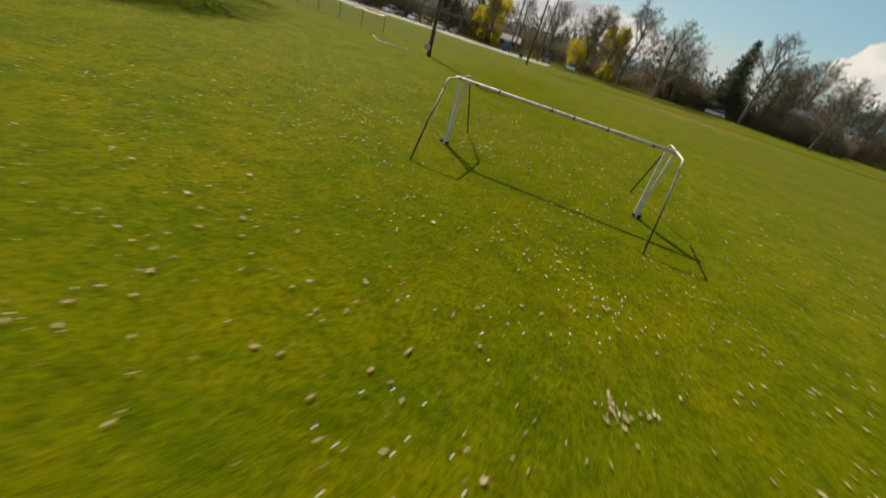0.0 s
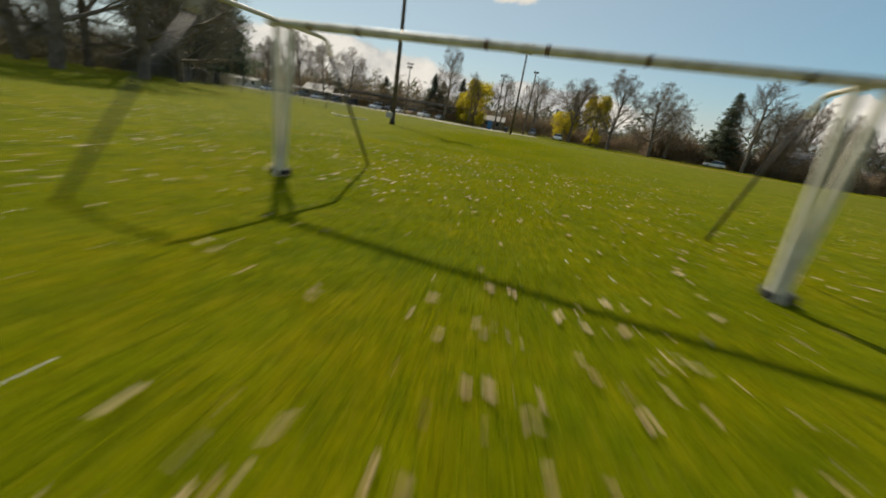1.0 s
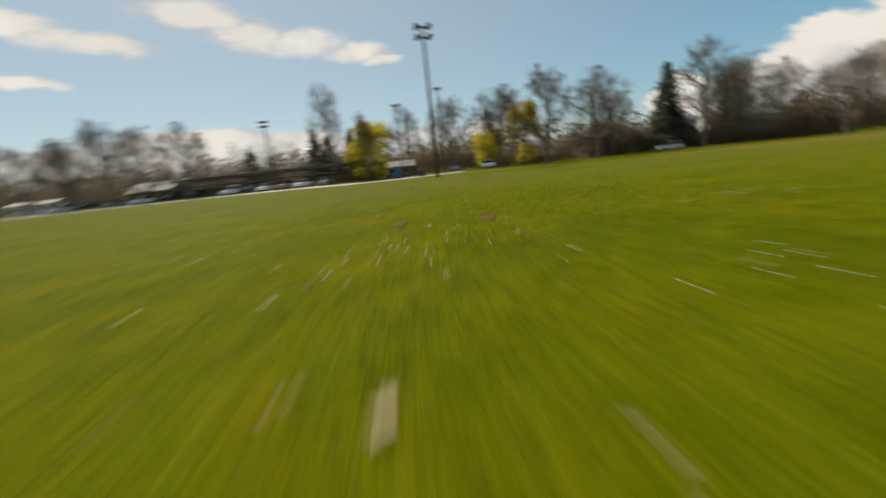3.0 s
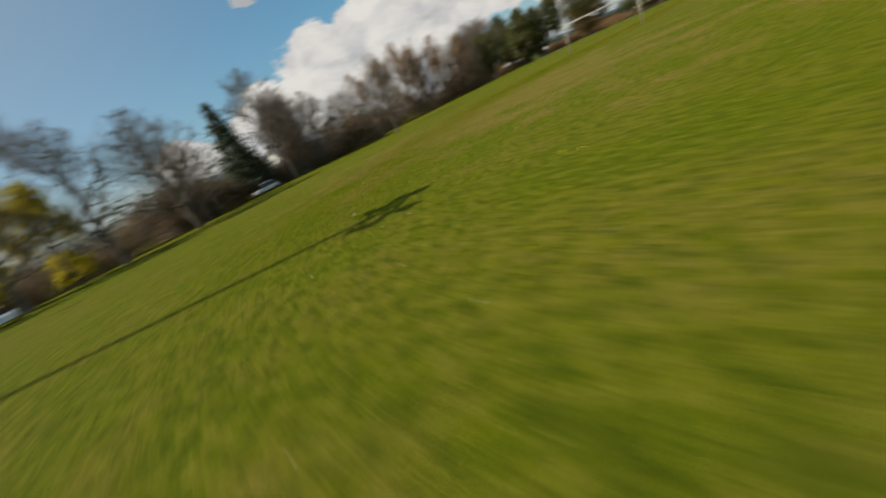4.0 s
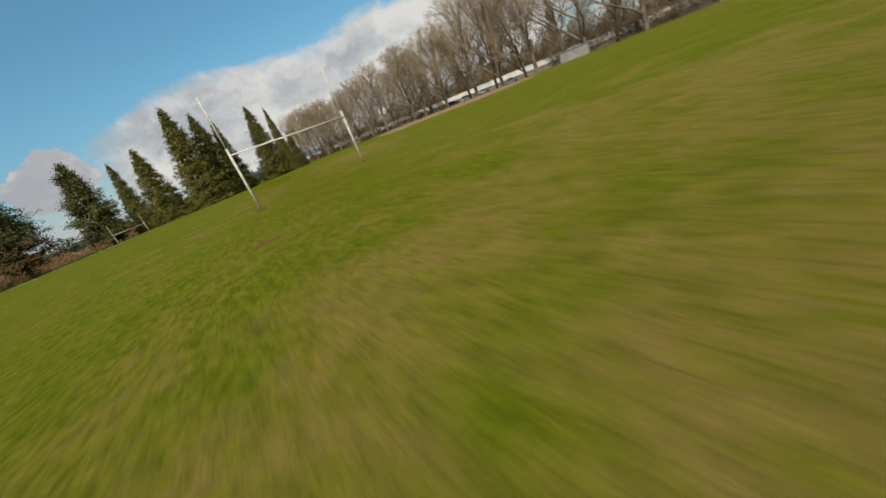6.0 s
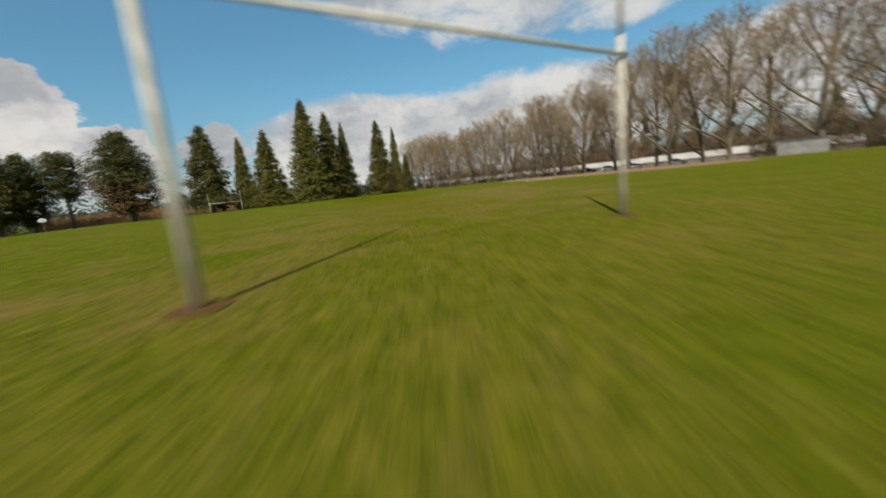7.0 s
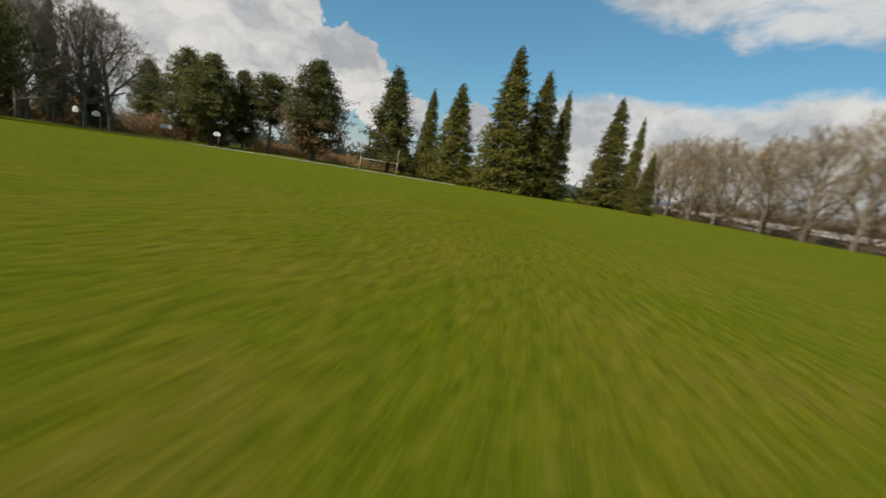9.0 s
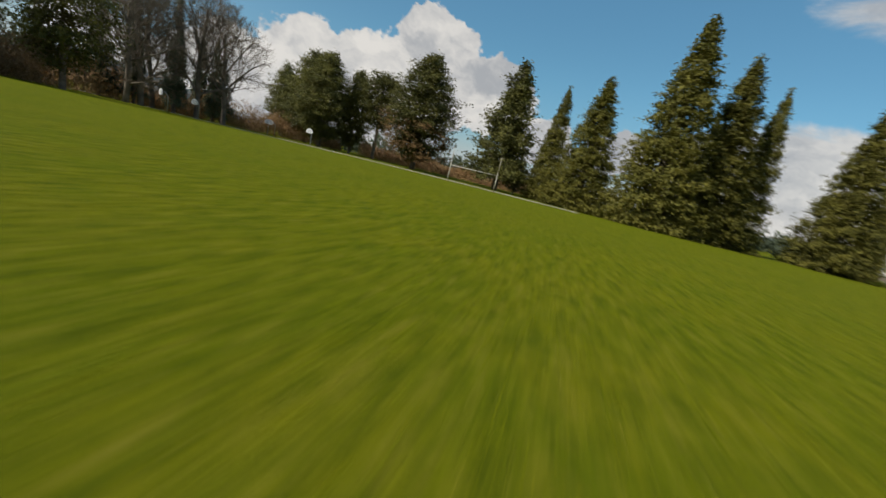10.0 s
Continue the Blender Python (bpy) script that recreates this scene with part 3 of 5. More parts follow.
# ---------------------------------------------------------------- floodlight poles
def flood_pole(m, h, arms, label):
    g = thing("floodlight_pole", label, "light pole", "floodlight poles", m)
    s = Shape()
    s.tube([(0, 0, 0), (0.02, 0, h * 0.5), (0, 0.03, h)], [0.19, 0.15, 0.11], 10)
    part("pole", s, POLEWOOD, g, "", True)
    for z, w in arms:
        s = Shape()
        s.box((-w, -0.05, z - 0.06), (w, 0.05, z + 0.06), 0.01)
        arm = part("crossarm", s, POLEWOOD, g)
        for x in (-w + 0.05, w - 0.05):
            for y in (-0.32, 0.30):
                s = Shape()
                ax = Vector((0, 1 if y > 0 else -1, -0.55)).normalized()
                c = Vector((x, y * 0.6, z + 0.12))
                s.tube([c - ax * 0.20, c - ax * 0.02, c + ax * 0.10, c + ax * 0.20], [0.07, 0.11, 0.19, 0.22], 12)
                part("floodlight", s, DARK, arm, "round dark floodlight head", True)
    return g


flood_pole(on(1.1, 50.8) @ pose(0, 0, 0, 0, 0, 12), 13.3, ((13.15, 0.62), (12.3, 0.62)), "tall brown timber floodlight pole with four lamp heads")
flood_pole(on(-6.3, 16.3) @ pose(0, 0, 0, 0, 0, 12), 13.3, ((13.15, 0.62), (12.3, 0.62)), "tall timber floodlight pole with a small grey notice board")
flood_pole(on(2.0, 77.9), 13.6, ((13.4, 0.4),), "distant timber floodlight pole beside the gravel lot")
flood_pole(on(-29.5, 83.5), 12.2, ((12.1, 0.6), (11.3, 0.5)), "distant thin floodlight pole at the car park")
flood_pole(on(-5.4, 81.9), 12.5, ((12.4, 0.6),), "distant thin floodlight pole among bare trees")


# ---------------------------------------------------------------- trees
def limbs(rnd, h, spread, levels, trunk_r, fork=0.3, forks=(5, 8), lean=0.0, min_r=0.02, kids=(5, 7), last=(8, 11), wide=1.0, low=0):
    """Trunk and limb mesh, and twig mesh, of a leafless tree."""
    wood, twig = Shape(), Shape()

    def ribbon(pts, r):
        side = (pts[-1] - pts[0]).orthogonal().normalized()
        side.rotate(Matrix.Rotation(rnd.uniform(0, 3.1), 3, (pts[-1] - pts[0]).normalized()))
        n = len(twig.v)
        twig.v += [tuple(pts[0] - side * r), tuple(pts[0] + side * r), tuple(pts[1] + side * r * 0.8), tuple(pts[1] - side * r * 0.8), tuple(pts[2])]
        twig.f += [(n, n + 1, n + 2, n + 3), (n + 3, n + 2, n + 4)]

    def inside(q):
        """Whether a point lies in the crown's rounded, slightly uneven outline."""
        e = Vector((q.x / (h * 0.40 * wide), q.y / (h * 0.40 * wide), (q.z - h * 0.53) / (h * 0.50)))
        return e.length < 0.90 + 0.26 * noise.noise((q.x * 0.30, q.y * 0.30, q.z * 0.30 + h)) + 0.16 * noise.noise((q.x * 1.1, q.y * 1.1, q.z * 1.1))

    def grow(p, d, length, r, level):
        if level > 0:
            for _ in range(7):
                if inside(p + d * length):
                    break
                length *= 0.78
        n = 5 if level == 0 else (4 if level == 1 else 2)
        pts, rad, q = [p], [r], p.copy()
        taper = 0.5 if level == 0 else 0.4
        for i in range(n):
            bend = Vector((rnd.gauss(0, 1), rnd.gauss(0, 1), rnd.gauss(0, 0.6))) * (0.05 if level == 0 else 0.09 + 0.05 * level)
            pull = Vector((0, 0, 0.035 if level == 1 else 0.02 if level else 0.0))
            d = (d + bend + pull).normalized()
            q = q + d * (length / n)
            pts.append(q.copy())
            rad.append(max(r * (1 - (1 - taper) * (i + 1) / n), min_r * 0.6))
        if level >= 3:
            ribbon(pts, rad[0])
        else:
            wood.tube(pts, rad, 8 if level == 0 else (5 if level == 1 else 3), cap=False)
        if level >= levels:
            return
        number = rnd.randint(*forks) if level == 0 else rnd.randint(*(last if level == levels - 1 else kids))
        for c in range(number):
            f = fork + (1 - fork) * (c + rnd.random()) / number if level == 0 else 0.12 + 0.88 * (c + rnd.random()) / number
            i = min(int(f * n), n - 1)
            a = pts[i].lerp(pts[i + 1], f * n - i)
            axis = (pts[i + 1] - pts[i]).normalized()
            out = axis.orthogonal().normalized()
            out.rotate(Matrix.Rotation(c * 2.4 + rnd.uniform(-0.5, 0.5), 3, axis))
            tilt = spread * rnd.uniform(0.7, 1.25) * (1.85 - 1.15 * f if level == 0 else 1.2)
            nd = (axis * math.cos(tilt) + out * math.sin(tilt)).normalized()
            if level == 0 and c < low:
                tilt = rnd.uniform(1.35, 1.75)
            ln = (h * 0.46 * wide * (1.2 - 0.55 * f) if level == 0 else length * rnd.uniform(0.42, 0.74))
            grow(a, nd, ln, max(rad[i] * (0.52 if level == 0 else 0.45), min_r * (0.42 if level + 1 == levels else 0.8 if level == 2 else 1.0)), level + 1)

    grow(Vector((0, 0, -0.3)), Vector((lean, lean * 0.4, 1)).normalized(), h * 0.74, trunk_r, 0)
    return wood, twig


def bare_kind(seed, h, spread, levels, trunk_r, mats, **kw):
    rnd = random.Random(seed)
    wood, twig = limbs(rnd, h, spread, levels, trunk_r, **kw)
    heights = sorted(v[2] for v in twig.v)
    top = heights[int(len(heights) * 0.985)]
    return wood.mesh("trunk", mats[0], True), twig.mesh("crown", mats[1]), top


def conifer_kind(seed, h, radius, sprays, size, mat, droop=0.15, clear=0.03, trunk_r=0.35, ragged=0.25, gap=-0.45, clump=0.5, levels=42, lift=0.45, tuft=1, close=0.3):
    """A conifer: trunk, and a crown of sprays carried on whorls of boughs. radius: crown radius by height share."""
    rnd = random.Random(seed)
    trunk, crown = Shape(), Shape()
    trunk.tube([(0, 0, -0.1), (0.03, 0, h * 0.25), (0, 0.04, h * 0.6), (0, 0, h * 0.97)], [trunk_r * 1.25, trunk_r, trunk_r * 0.55, 0.03], 9, cap=False)
    total = sum(radius(clear + (1 - clear) * i / 40) + 0.02 for i in range(40))
    for i in range(levels):
        f = clear + (1 - clear) * (i + rnd.random()) / levels
        r = radius(f)
        n = max(3, int(sprays * (r + 0.02) / total * 40 / levels))
        boughs = max(4, int(5 + r * 1.6))
        turn = rnd.random() * 6.3
        for b in range(boughs):
            a = turn + b * 2 * math.pi / boughs + rnd.gauss(0, 0.18)
            reach = r * (1 - ragged * rnd.random()) * (1.12 if rnd.random() < 0.12 else 1.0)
            z0 = min(f * h + rnd.uniform(-0.9, 0.9) * h / max(levels, 36), h)
            tip_z = -droop * reach + 0.10 * reach * reach / max(r, 0.1) * rnd.random()
            if reach > 1.0 and rnd.random() < 0.5:
                trunk.tube([(0, 0, z0), (math.cos(a) * reach * 0.8, math.sin(a) * reach * 0.8, z0 + tip_z * 0.8)], [0.05, 0.015], 3, cap=False)
            for number in range(max(1, n // boughs)):
                if number % tuft == 0:
                    u = 0.18 + 0.82 * rnd.random() ** 0.6
                    w = 0.22 * reach + 0.12
                    heart = Vector((math.cos(a) * reach * u + rnd.gauss(0, w * 0.45), math.sin(a) * reach * u + rnd.gauss(0, w * 0.45),
                                    z0 + tip_z * u * u + rnd.gauss(0, lift * size + 0.12)))
                c = heart + Vector((rnd.gauss(0, close), rnd.gauss(0, close), rnd.gauss(0, close * 0.7))) if tuft > 1 else heart
                if noise.noise((c.x * clump + seed, c.y * clump, c.z * clump)) < gap and f < 0.88:
                    continue
                d = Vector((math.cos(a) * 0.55 + rnd.gauss(0, 0.45), math.sin(a) * 0.55 + rnd.gauss(0, 0.45), rnd.uniform(-1.0, 0.55))).normalized()
                side = Vector((-math.sin(a) + rnd.gauss(0, 0.45), math.cos(a) + rnd.gauss(0, 0.45), rnd.gauss(0, 0.45)))
                side = (side - d * side.dot(d)).normalized()
                ln, wd = size * rnd.uniform(0.6, 1.25), size * rnd.uniform(0.22, 0.42)
                fold = d.cross(side) * wd * 0.35
                crown.poly(c - d * ln * 0.5, c + side * wd - fold, c + d * ln * 0.55, c - side * wd - fold)
    return trunk.mesh("trunk", BARK, True), crown.mesh("crown", mat)


def tree(name, meshes, x, y, scale, turn, label, category="tree", group="", z=0.0, wide=1.0, labels=("", "")):
    g = thing(name, label, category, group, Matrix.Translation((x, y, gz(x, y) + z)) @ Matrix.Rotation(turn, 4, "Z") @ Matrix.Diagonal((scale * wide, scale * wide, scale, 1)))
    part("trunk", meshes[0], None, g, labels[0])
    part("crown", meshes[1], None, g, labels[1])
    return g


def spire(f):
    return max(0.0, 1 - f) ** 0.78 * 7.4 * (0.7 + 0.3 * min(1, f / 0.05)) + 0.10


SEQUOIA = [conifer_kind(10 + i, 30.0, spire, 42000, 0.43, NEEDLE, droop=0.25, clear=0.015, trunk_r=0.75, ragged=0.30, tuft=7, close=0.26) for i in range(3)]


def oval(f):
    return 7.4 * math.sin(math.pi * min(max((f - 0.06) / 0.96, 0), 1)) ** 0.6 * (1.12 - 0.55 * f)


PINES = [conifer_kind(30 + i, 22.0, oval, 32000, 0.40, PINE, droop=-0.05, clear=0.10, trunk_r=0.34, ragged=0.42, gap=-0.34, clump=0.42, tuft=16, close=0.38) for i in range(3)]


def cone(f):
    return 6.8 * max(0.0, 1 - f) ** 0.75 * min(1, f / 0.12 + 0.35)


CONE_PINE = conifer_kind(35, 22.0, cone, 30000, 0.40, PINE, droop=0.0, clear=0.09, trunk_r=0.34, ragged=0.55, gap=-0.20, clump=0.42, tuft=16, close=0.38)


def umbrella(f):
    return 5.2 * max(0.0, 1 - ((f - 0.70) / 0.36) ** 2) ** 0.6


SLIM_PINE = conifer_kind(41, 19.0, umbrella, 16000, 0.38, PINE, droop=-0.05, clear=0.36, trunk_r=0.28, ragged=0.55, gap=-0.12, clump=0.5, tuft=14, close=0.36)


def fir_shape(f):
    return 4.0 * (1 - f) ** 0.8 * min(1, f / 0.1 + 0.3)


FIRS = [conifer_kind(50 + i, 18.0, fir_shape, 8000, 0.5, FIR, droop=0.1, clear=0.08, trunk_r=0.3, ragged=0.6, gap=-0.1, clump=0.6) for i in range(2)]

for i, (x, y, h, w, lab) in enumerate((
        (166.9, -3.0, 31.4, 1.15, "tallest dark green giant sequoia with a sharp spire"),
        (171.6, -12.0, 28.9, 1.15, "dense conical giant sequoia of dull green"),
        (176.1, -19.5, 26.7, 0.75, "narrow dark sequoia behind its neighbours"),
        (178.2, -35.2, 28.3, 1.08, "conical giant sequoia standing apart"),
        (202.0, -57.2, 30.2, 0.6, "slender sequoia with a thin top"),
        (161.5, -36.0, 13.6, 1.0, "small conical sequoia at the row's end"),
        (174.6, 7.6, 23.6, 1.3, "broad-based conical sequoia, lighter green"),
        (180.0, 14.0, 22.3, 0.85, "slim dark sequoia behind a lighter one"))):
    tree("sequoia", SEQUOIA[i % 3], x, y, h / 30.0, i * 1.7, lab, "conifer", "sequoia row", wide=w)

tree("pine_tree", conifer_kind(43, 14.0, lambda f: 6.2 * max(0.0, 1 - ((f - 0.58) / 0.45) ** 2) ** 0.5, 15000, 0.38, PINE, droop=-0.12, clear=0.16, trunk_r=0.28, ragged=0.6, gap=-0.14, clump=0.45, tuft=14, close=0.36),
     135.2, 71.5, 1.0, 1.2, "spreading dark pine with low boughs and a short trunk", "conifer", "field edge pines")
# pines along the field's east edge
tree("pine_tree", SLIM_PINE, 188.5, 56.0, 1.04, 0.3, "slim pine with a bare trunk and an umbrella crown", "conifer", "field edge pines", wide=1.3)
for i, (x, y, h, w, lab) in enumerate((
        (182.5, 43.0, 24.2, 1.3, "broad bushy pine with rusty lower boughs"),
        (181.8, 23.6, 25.8, 1.32, "tall ragged pine with gaps in its crown"),
        (194.0, 79.5, 23.5, 1.25, "dark round-topped pine in a clump"),
        (184.0, 68.5, 21.5, 1.25, "dark broad pine beside the ball court"),
        (190.0, 63.5, 20.0, 1.0, "dark narrow pine behind the clump"),
        (203.0, 95.0, 20.5, 1.0, "dark slender pine at the clump's end"))):
    tree("pine_tree", CONE_PINE if i == 1 else PINES[i % 3], x, y, h / 22.0, i * 2.1, lab, "conifer", "field edge pines", wide=w)


def tuft_cloud(rnd, shape, centre, spread, n, size, down=0.0):
    """A loose clump of sprays."""
    for _ in range(n):
        c = Vector(centre) + Vector((rnd.gauss(0, spread), rnd.gauss(0, spread), rnd.gauss(0, spread * 0.6)))
        d = Vector((rnd.gauss(0, 1), rnd.gauss(0, 1), rnd.gauss(0, 0.7) - down)).normalized()
        side = d.orthogonal().normalized()
        ln, wd = size * rnd.uniform(0.5, 1.2), size * rnd.uniform(0.15, 0.3)
        shape.poly(c - d * ln * 0.5, c + side * wd, c + d * ln * 0.5, c - side * wd)


# rusty dead boughs low on the bushy pine
rnd = random.Random(5)
bushy = [ob for ob in bpy.data.objects if ob.name == "pine_tree.002"][0]
for k in range(22):
    dead = Shape()
    a, q = rnd.uniform(1.9, 4.6), rnd.uniform(3.6, 5.6)
    tuft_cloud(rnd, dead, (q * math.cos(a), q * math.sin(a), rnd.uniform(2.0, 10.0)), 0.75, 80, 0.55)
    tagged(part("dead_bough", dead, RUSTY, bushy, "rust-brown dead bough"), kind="stuff")


def cedar_shape(f):
    return 11.0 * (1 - f) ** 0.62 * min(1, f / 0.10 + 0.55)


CEDAR = conifer_kind(90, 22.0, cedar_shape, 34000, 0.45, FIR, droop=0.0, clear=0.12, trunk_r=0.5, ragged=0.5, gap=-0.28, clump=0.35, levels=26, lift=0.1, tuft=12, close=0.42)
tree("cedar", CEDAR, -64.6, 58.9, 1.05, 0.4, "dark spreading cedar with level boughs", "conifer")
tree("cedar", CEDAR, -58.0, 44.0, 0.95, 2.4, "dark spreading cedar partly hidden by bare trees", "conifer")
FIELD_FIR = conifer_kind(57, 19.0, lambda f: 6.6 * (1 - f) ** 0.8 * min(1, f / 0.1 + 0.4), 15000, 0.42, FIR, droop=0.12, clear=0.10, trunk_r=0.3, ragged=0.45, gap=-0.4, clump=0.5, levels=27, lift=0.15, tuft=8, close=0.28)
tree("fir_tree", FIELD_FIR, 52.4, 101.0, 0.99, 0, "dark fir with level boughs among bare trees", "conifer", "firs")
for i, (x, y, h, w) in enumerate(((-49.0, 115, 10.5, 1.9), (-44.5, 117, 9.5, 1.6), (-31.5, 115, 13.5, 1.5), (-28.5, 116, 12, 1.5), (-22.0, 116, 13.5, 1.4), (14.5, 115, 15, 1.2), (9.8, 118, 9, 1.2),
                                  (98, 135, 15, 0.9), (108, 130, 13, 0.9), (150, -124, 23, 0.8), (138, -126, 25, 0.8), (161, -124, 20, 0.9), (120, -120, 19, 0.9), (84, -112, 20, 1.0),
                                  (60, -106, 17, 1.0), (104, -118, 16, 1.0), (95, -114, 19, 0.9), (72, -108, 15, 1.1), (46, -104, 18, 0.9), (34, -102, 15, 1.1), (112, -116, 21, 0.8), (190, 20, 14, 0.8), (170, 90, 17, 0.7), (176, 92, 15, 0.8), (163, 88, 19, 0.5), (168, 84, 17, 0.5), (153, 85, 21, 0.45), (158.5, 83, 22, 0.45), (149, 87, 15, 0.8), (142, 88, 13, 0.9), (172, 86, 14, 0.8))):
    tree("fir_tree", FIRS[i % 2], x, y, h / 18.0, i * 0.9, "dark green fir in far woods", "conifer", "firs", wide=w * 1.3)

BARE = [bare_kind(60 + i, 16.0, 0.66, 4, 0.36, (BARK, TWIG), fork=0.20, forks=(10, 12), wide=1.0, min_r=0.026, kids=(6, 7), last=(20, 24)) for i in range(4)]
TALL = [bare_kind(66 + i, 18.0, 0.5, 4, 0.26, (BARK, TWIG), fork=0.3, forks=(10, 12), wide=0.62, min_r=0.026, last=(15, 19)) for i in range(2)]
BROWN = [bare_kind(80 + i, 16.0, 0.62, 4, 0.3, (BARK, BROWN_TWIG), fork=0.10, forks=(11, 13), min_r=0.038, kids=(6, 8), last=(11, 13), low=2, wide=0.9) for i in range(2)]
PARK = [bare_kind(84 + i, 19.0, 0.66, 4, 0.4, (BARK, GREY_TWIG), fork=0.12, forks=(12, 14), min_r=0.026, kids=(6, 8), last=(11, 13), low=2, wide=1.1) for i in range(2)]
PLANE = [bare_kind(70 + i, 22.0, 0.54, 4, 0.37, (PALE_BARK, PALE_TWIG), fork=0.10, forks=(13, 15), min_r=0.028, kids=(6, 8), last=(11, 13), low=5, wide=1.05) for i in range(4)]


def put_bare(kinds, rows, name, label, group, seed=1):
    r = random.Random(seed)
    for i, (x, y, h, w) in enumerate(rows):
        k = kinds[i % len(kinds)]
        tree(name, k, x, y, (h - 0.8 * gz(x, y)) / k[2], r.uniform(0, 6.3), label, "tree", group, wide=w)


# far row beyond the gravel lot
put_bare(BARE, ((-86.6, 92, 14, 0.9), (-80, 95, 15, 0.9), (-74, 90, 13.8, 0.9), (-66.5, 92, 16.8, 0.8), (-57.5, 90, 14.5, 1.0), (-48.5, 88, 14.2, 1.1),
                (3.8, 90, 13.5, 1.0), (13.3, 91, 15, 1.15), (23.4, 92, 18, 0.95), (33.2, 91, 16.5, 1.15), (39, 98, 13, 1.0), (60, 70, 10.5, 0.9)),
         "bare_tree", "leafless spreading tree, grey-brown, at the field's edge", "bare trees")
put_bare(TALL, ((-20.8, 91, 18.8, 0.8), (-13.8, 90, 12.5, 0.9), (-5.5, 93, 13.5, 1.1), (55.0, 92, 19.5, 1.25), (59.5, 94, 16, 1.2), (63.0, 96, 14, 1.0)),
         "bare_tree", "leafless upright tree with fine twigs at the field's edge", "bare trees", 2)
# big park trees west of the field
put_bare(PARK, ((-31.2, 15.7, 18, 1.3), (-36, 24, 17, 1.1), (-29, 7.5, 17, 1.2), (-43, 31, 18, 1.1), (-47, 22, 19, 1.2), (-52, 40, 18, 1.1), (-40, 12, 18, 1.2), (-56, 47, 17, 1.0), (-50, 31, 19, 1.1)),
         "park_tree", "large grey leafless park tree with dense fine twigs", "park trees", 3)
# north-east corner
put_bare(BARE, ((76, 109, 19, 1.1), (82, 106, 17, 1.0), (90, 102, 14, 1.0), (70, 104, 15, 1.0), (65, 100, 12, 1.0), (118, 90, 18, 0.8)),
         "bare_tree", "leafless grey tree in the thicket beside the field", "bare trees", 4)
put_bare(BROWN, ((97, 101, 17, 0.9), (104, 97, 19.5, 0.9), (111, 92, 20.5, 0.9), (116, 88, 19, 0.9), (123, 84, 19, 0.85), (127, 79, 17, 0.8), (130, 86, 16, 0.9)),
         "brown_tree", "leafless red-brown tree with dense twigs in the thicket", "brown trees", 9)
# round the ball court
put_bare(BARE, ((147.8, 79.5, 19, 1.0), (152, 82, 21, 1.0), (160.7, 80, 22, 0.9), (166, 79, 22, 0.9), (128, 78, 17, 1.0), (157, 86, 20, 1.0)),
         "bare_tree", "tall leafless tree beside the ball court", "bare trees", 5)

r = random.Random(11)
row = []
LINE = ((214, -74), (200, -71), (188, -70), (176, -69), (164, -69), (152, -69), (140, -68), (128, -67), (116, -64), (104, -60), (92, -55), (81, -50), (69, -47), (57, -46), (45, -46), (33, -46), (20, -45))
for x, y in LINE:
    row.append((x + r.uniform(-1.5, 1.5), y + r.uniform(-1.2, 1.2), r.uniform(25.5, 28.5) - 3.0 * min(max((x - 90) / 60, 0), 1), 1.0))
    if x > 40:
        row.append((x + 6 + r.uniform(-2, 2), y - 9 + r.uniform(-2, 2), r.uniform(23, 25.5) - 1.5 * min(max((x - 90) / 60, 0), 1), 1.0))
put_bare(PLANE, row, "plane_tree", "leafless plane tree with pale bark and dense tan twigs", "plane tree row", 6)


def willow_kind(seed, h):
    """Forked trunk with ascending limbs; young leaves hang along all the twigs."""
    rnd = random.Random(seed)
    wood, twig = limbs(rnd, h, 0.72, 3, 0.28, fork=0.15, forks=(9, 11), kids=(6, 8), last=(8, 10), low=2)
    crown = Shape()
    tips = [Vector(twig.v[i + 4]) for i in range(0, len(twig.v), 5)]
    roots = [Vector(twig.v[i]) for i in range(0, len(twig.v), 5)]
    for a, b in zip(roots, tips):
        if noise.noise((b.x * 0.45 + seed, b.y * 0.45, b.z * 0.45)) < -0.25:
            continue
        for _ in range(13):
            c = a.lerp(b, rnd.random()) + Vector((rnd.gauss(0, 0.28), rnd.gauss(0, 0.28), -abs(rnd.gauss(0, 0.5))))
            if c.z < 0.8:
                continue
            d = Vector((rnd.gauss(0, 0.35), rnd.gauss(0, 0.35), -1)).normalized()
            side = d.orthogonal().normalized()
            side.rotate(Matrix.Rotation(rnd.uniform(0, 3.1), 3, d))
            crown.poly(c, c + d * 0.2 + side * 0.07, c + d * 0.45, c + d * 0.2 - side * 0.07)
    top = sorted(v[2] for v in crown.v)[int(len(crown.v) * 0.985)]
    return wood.mesh("trunk", BARK, True), crown.mesh("crown", WILLOW), top


WILLOWS = [willow_kind(120 + i, 10.0) for i in range(2)]
for i, (x, y, h, w) in enumerate(((-12.6, 93, 11.4, 1.0), (11.6, 94, 7.5, 1.3), (19.2, 95, 12.4, 0.75), (-16.5, 97, 8.0, 0.9))):
    k = WILLOWS[i % 2]
    tree("willow", k, x, y, h / k[2], i, "yellow-green willow in early leaf by the lane", "tree", "willows", wide=w)


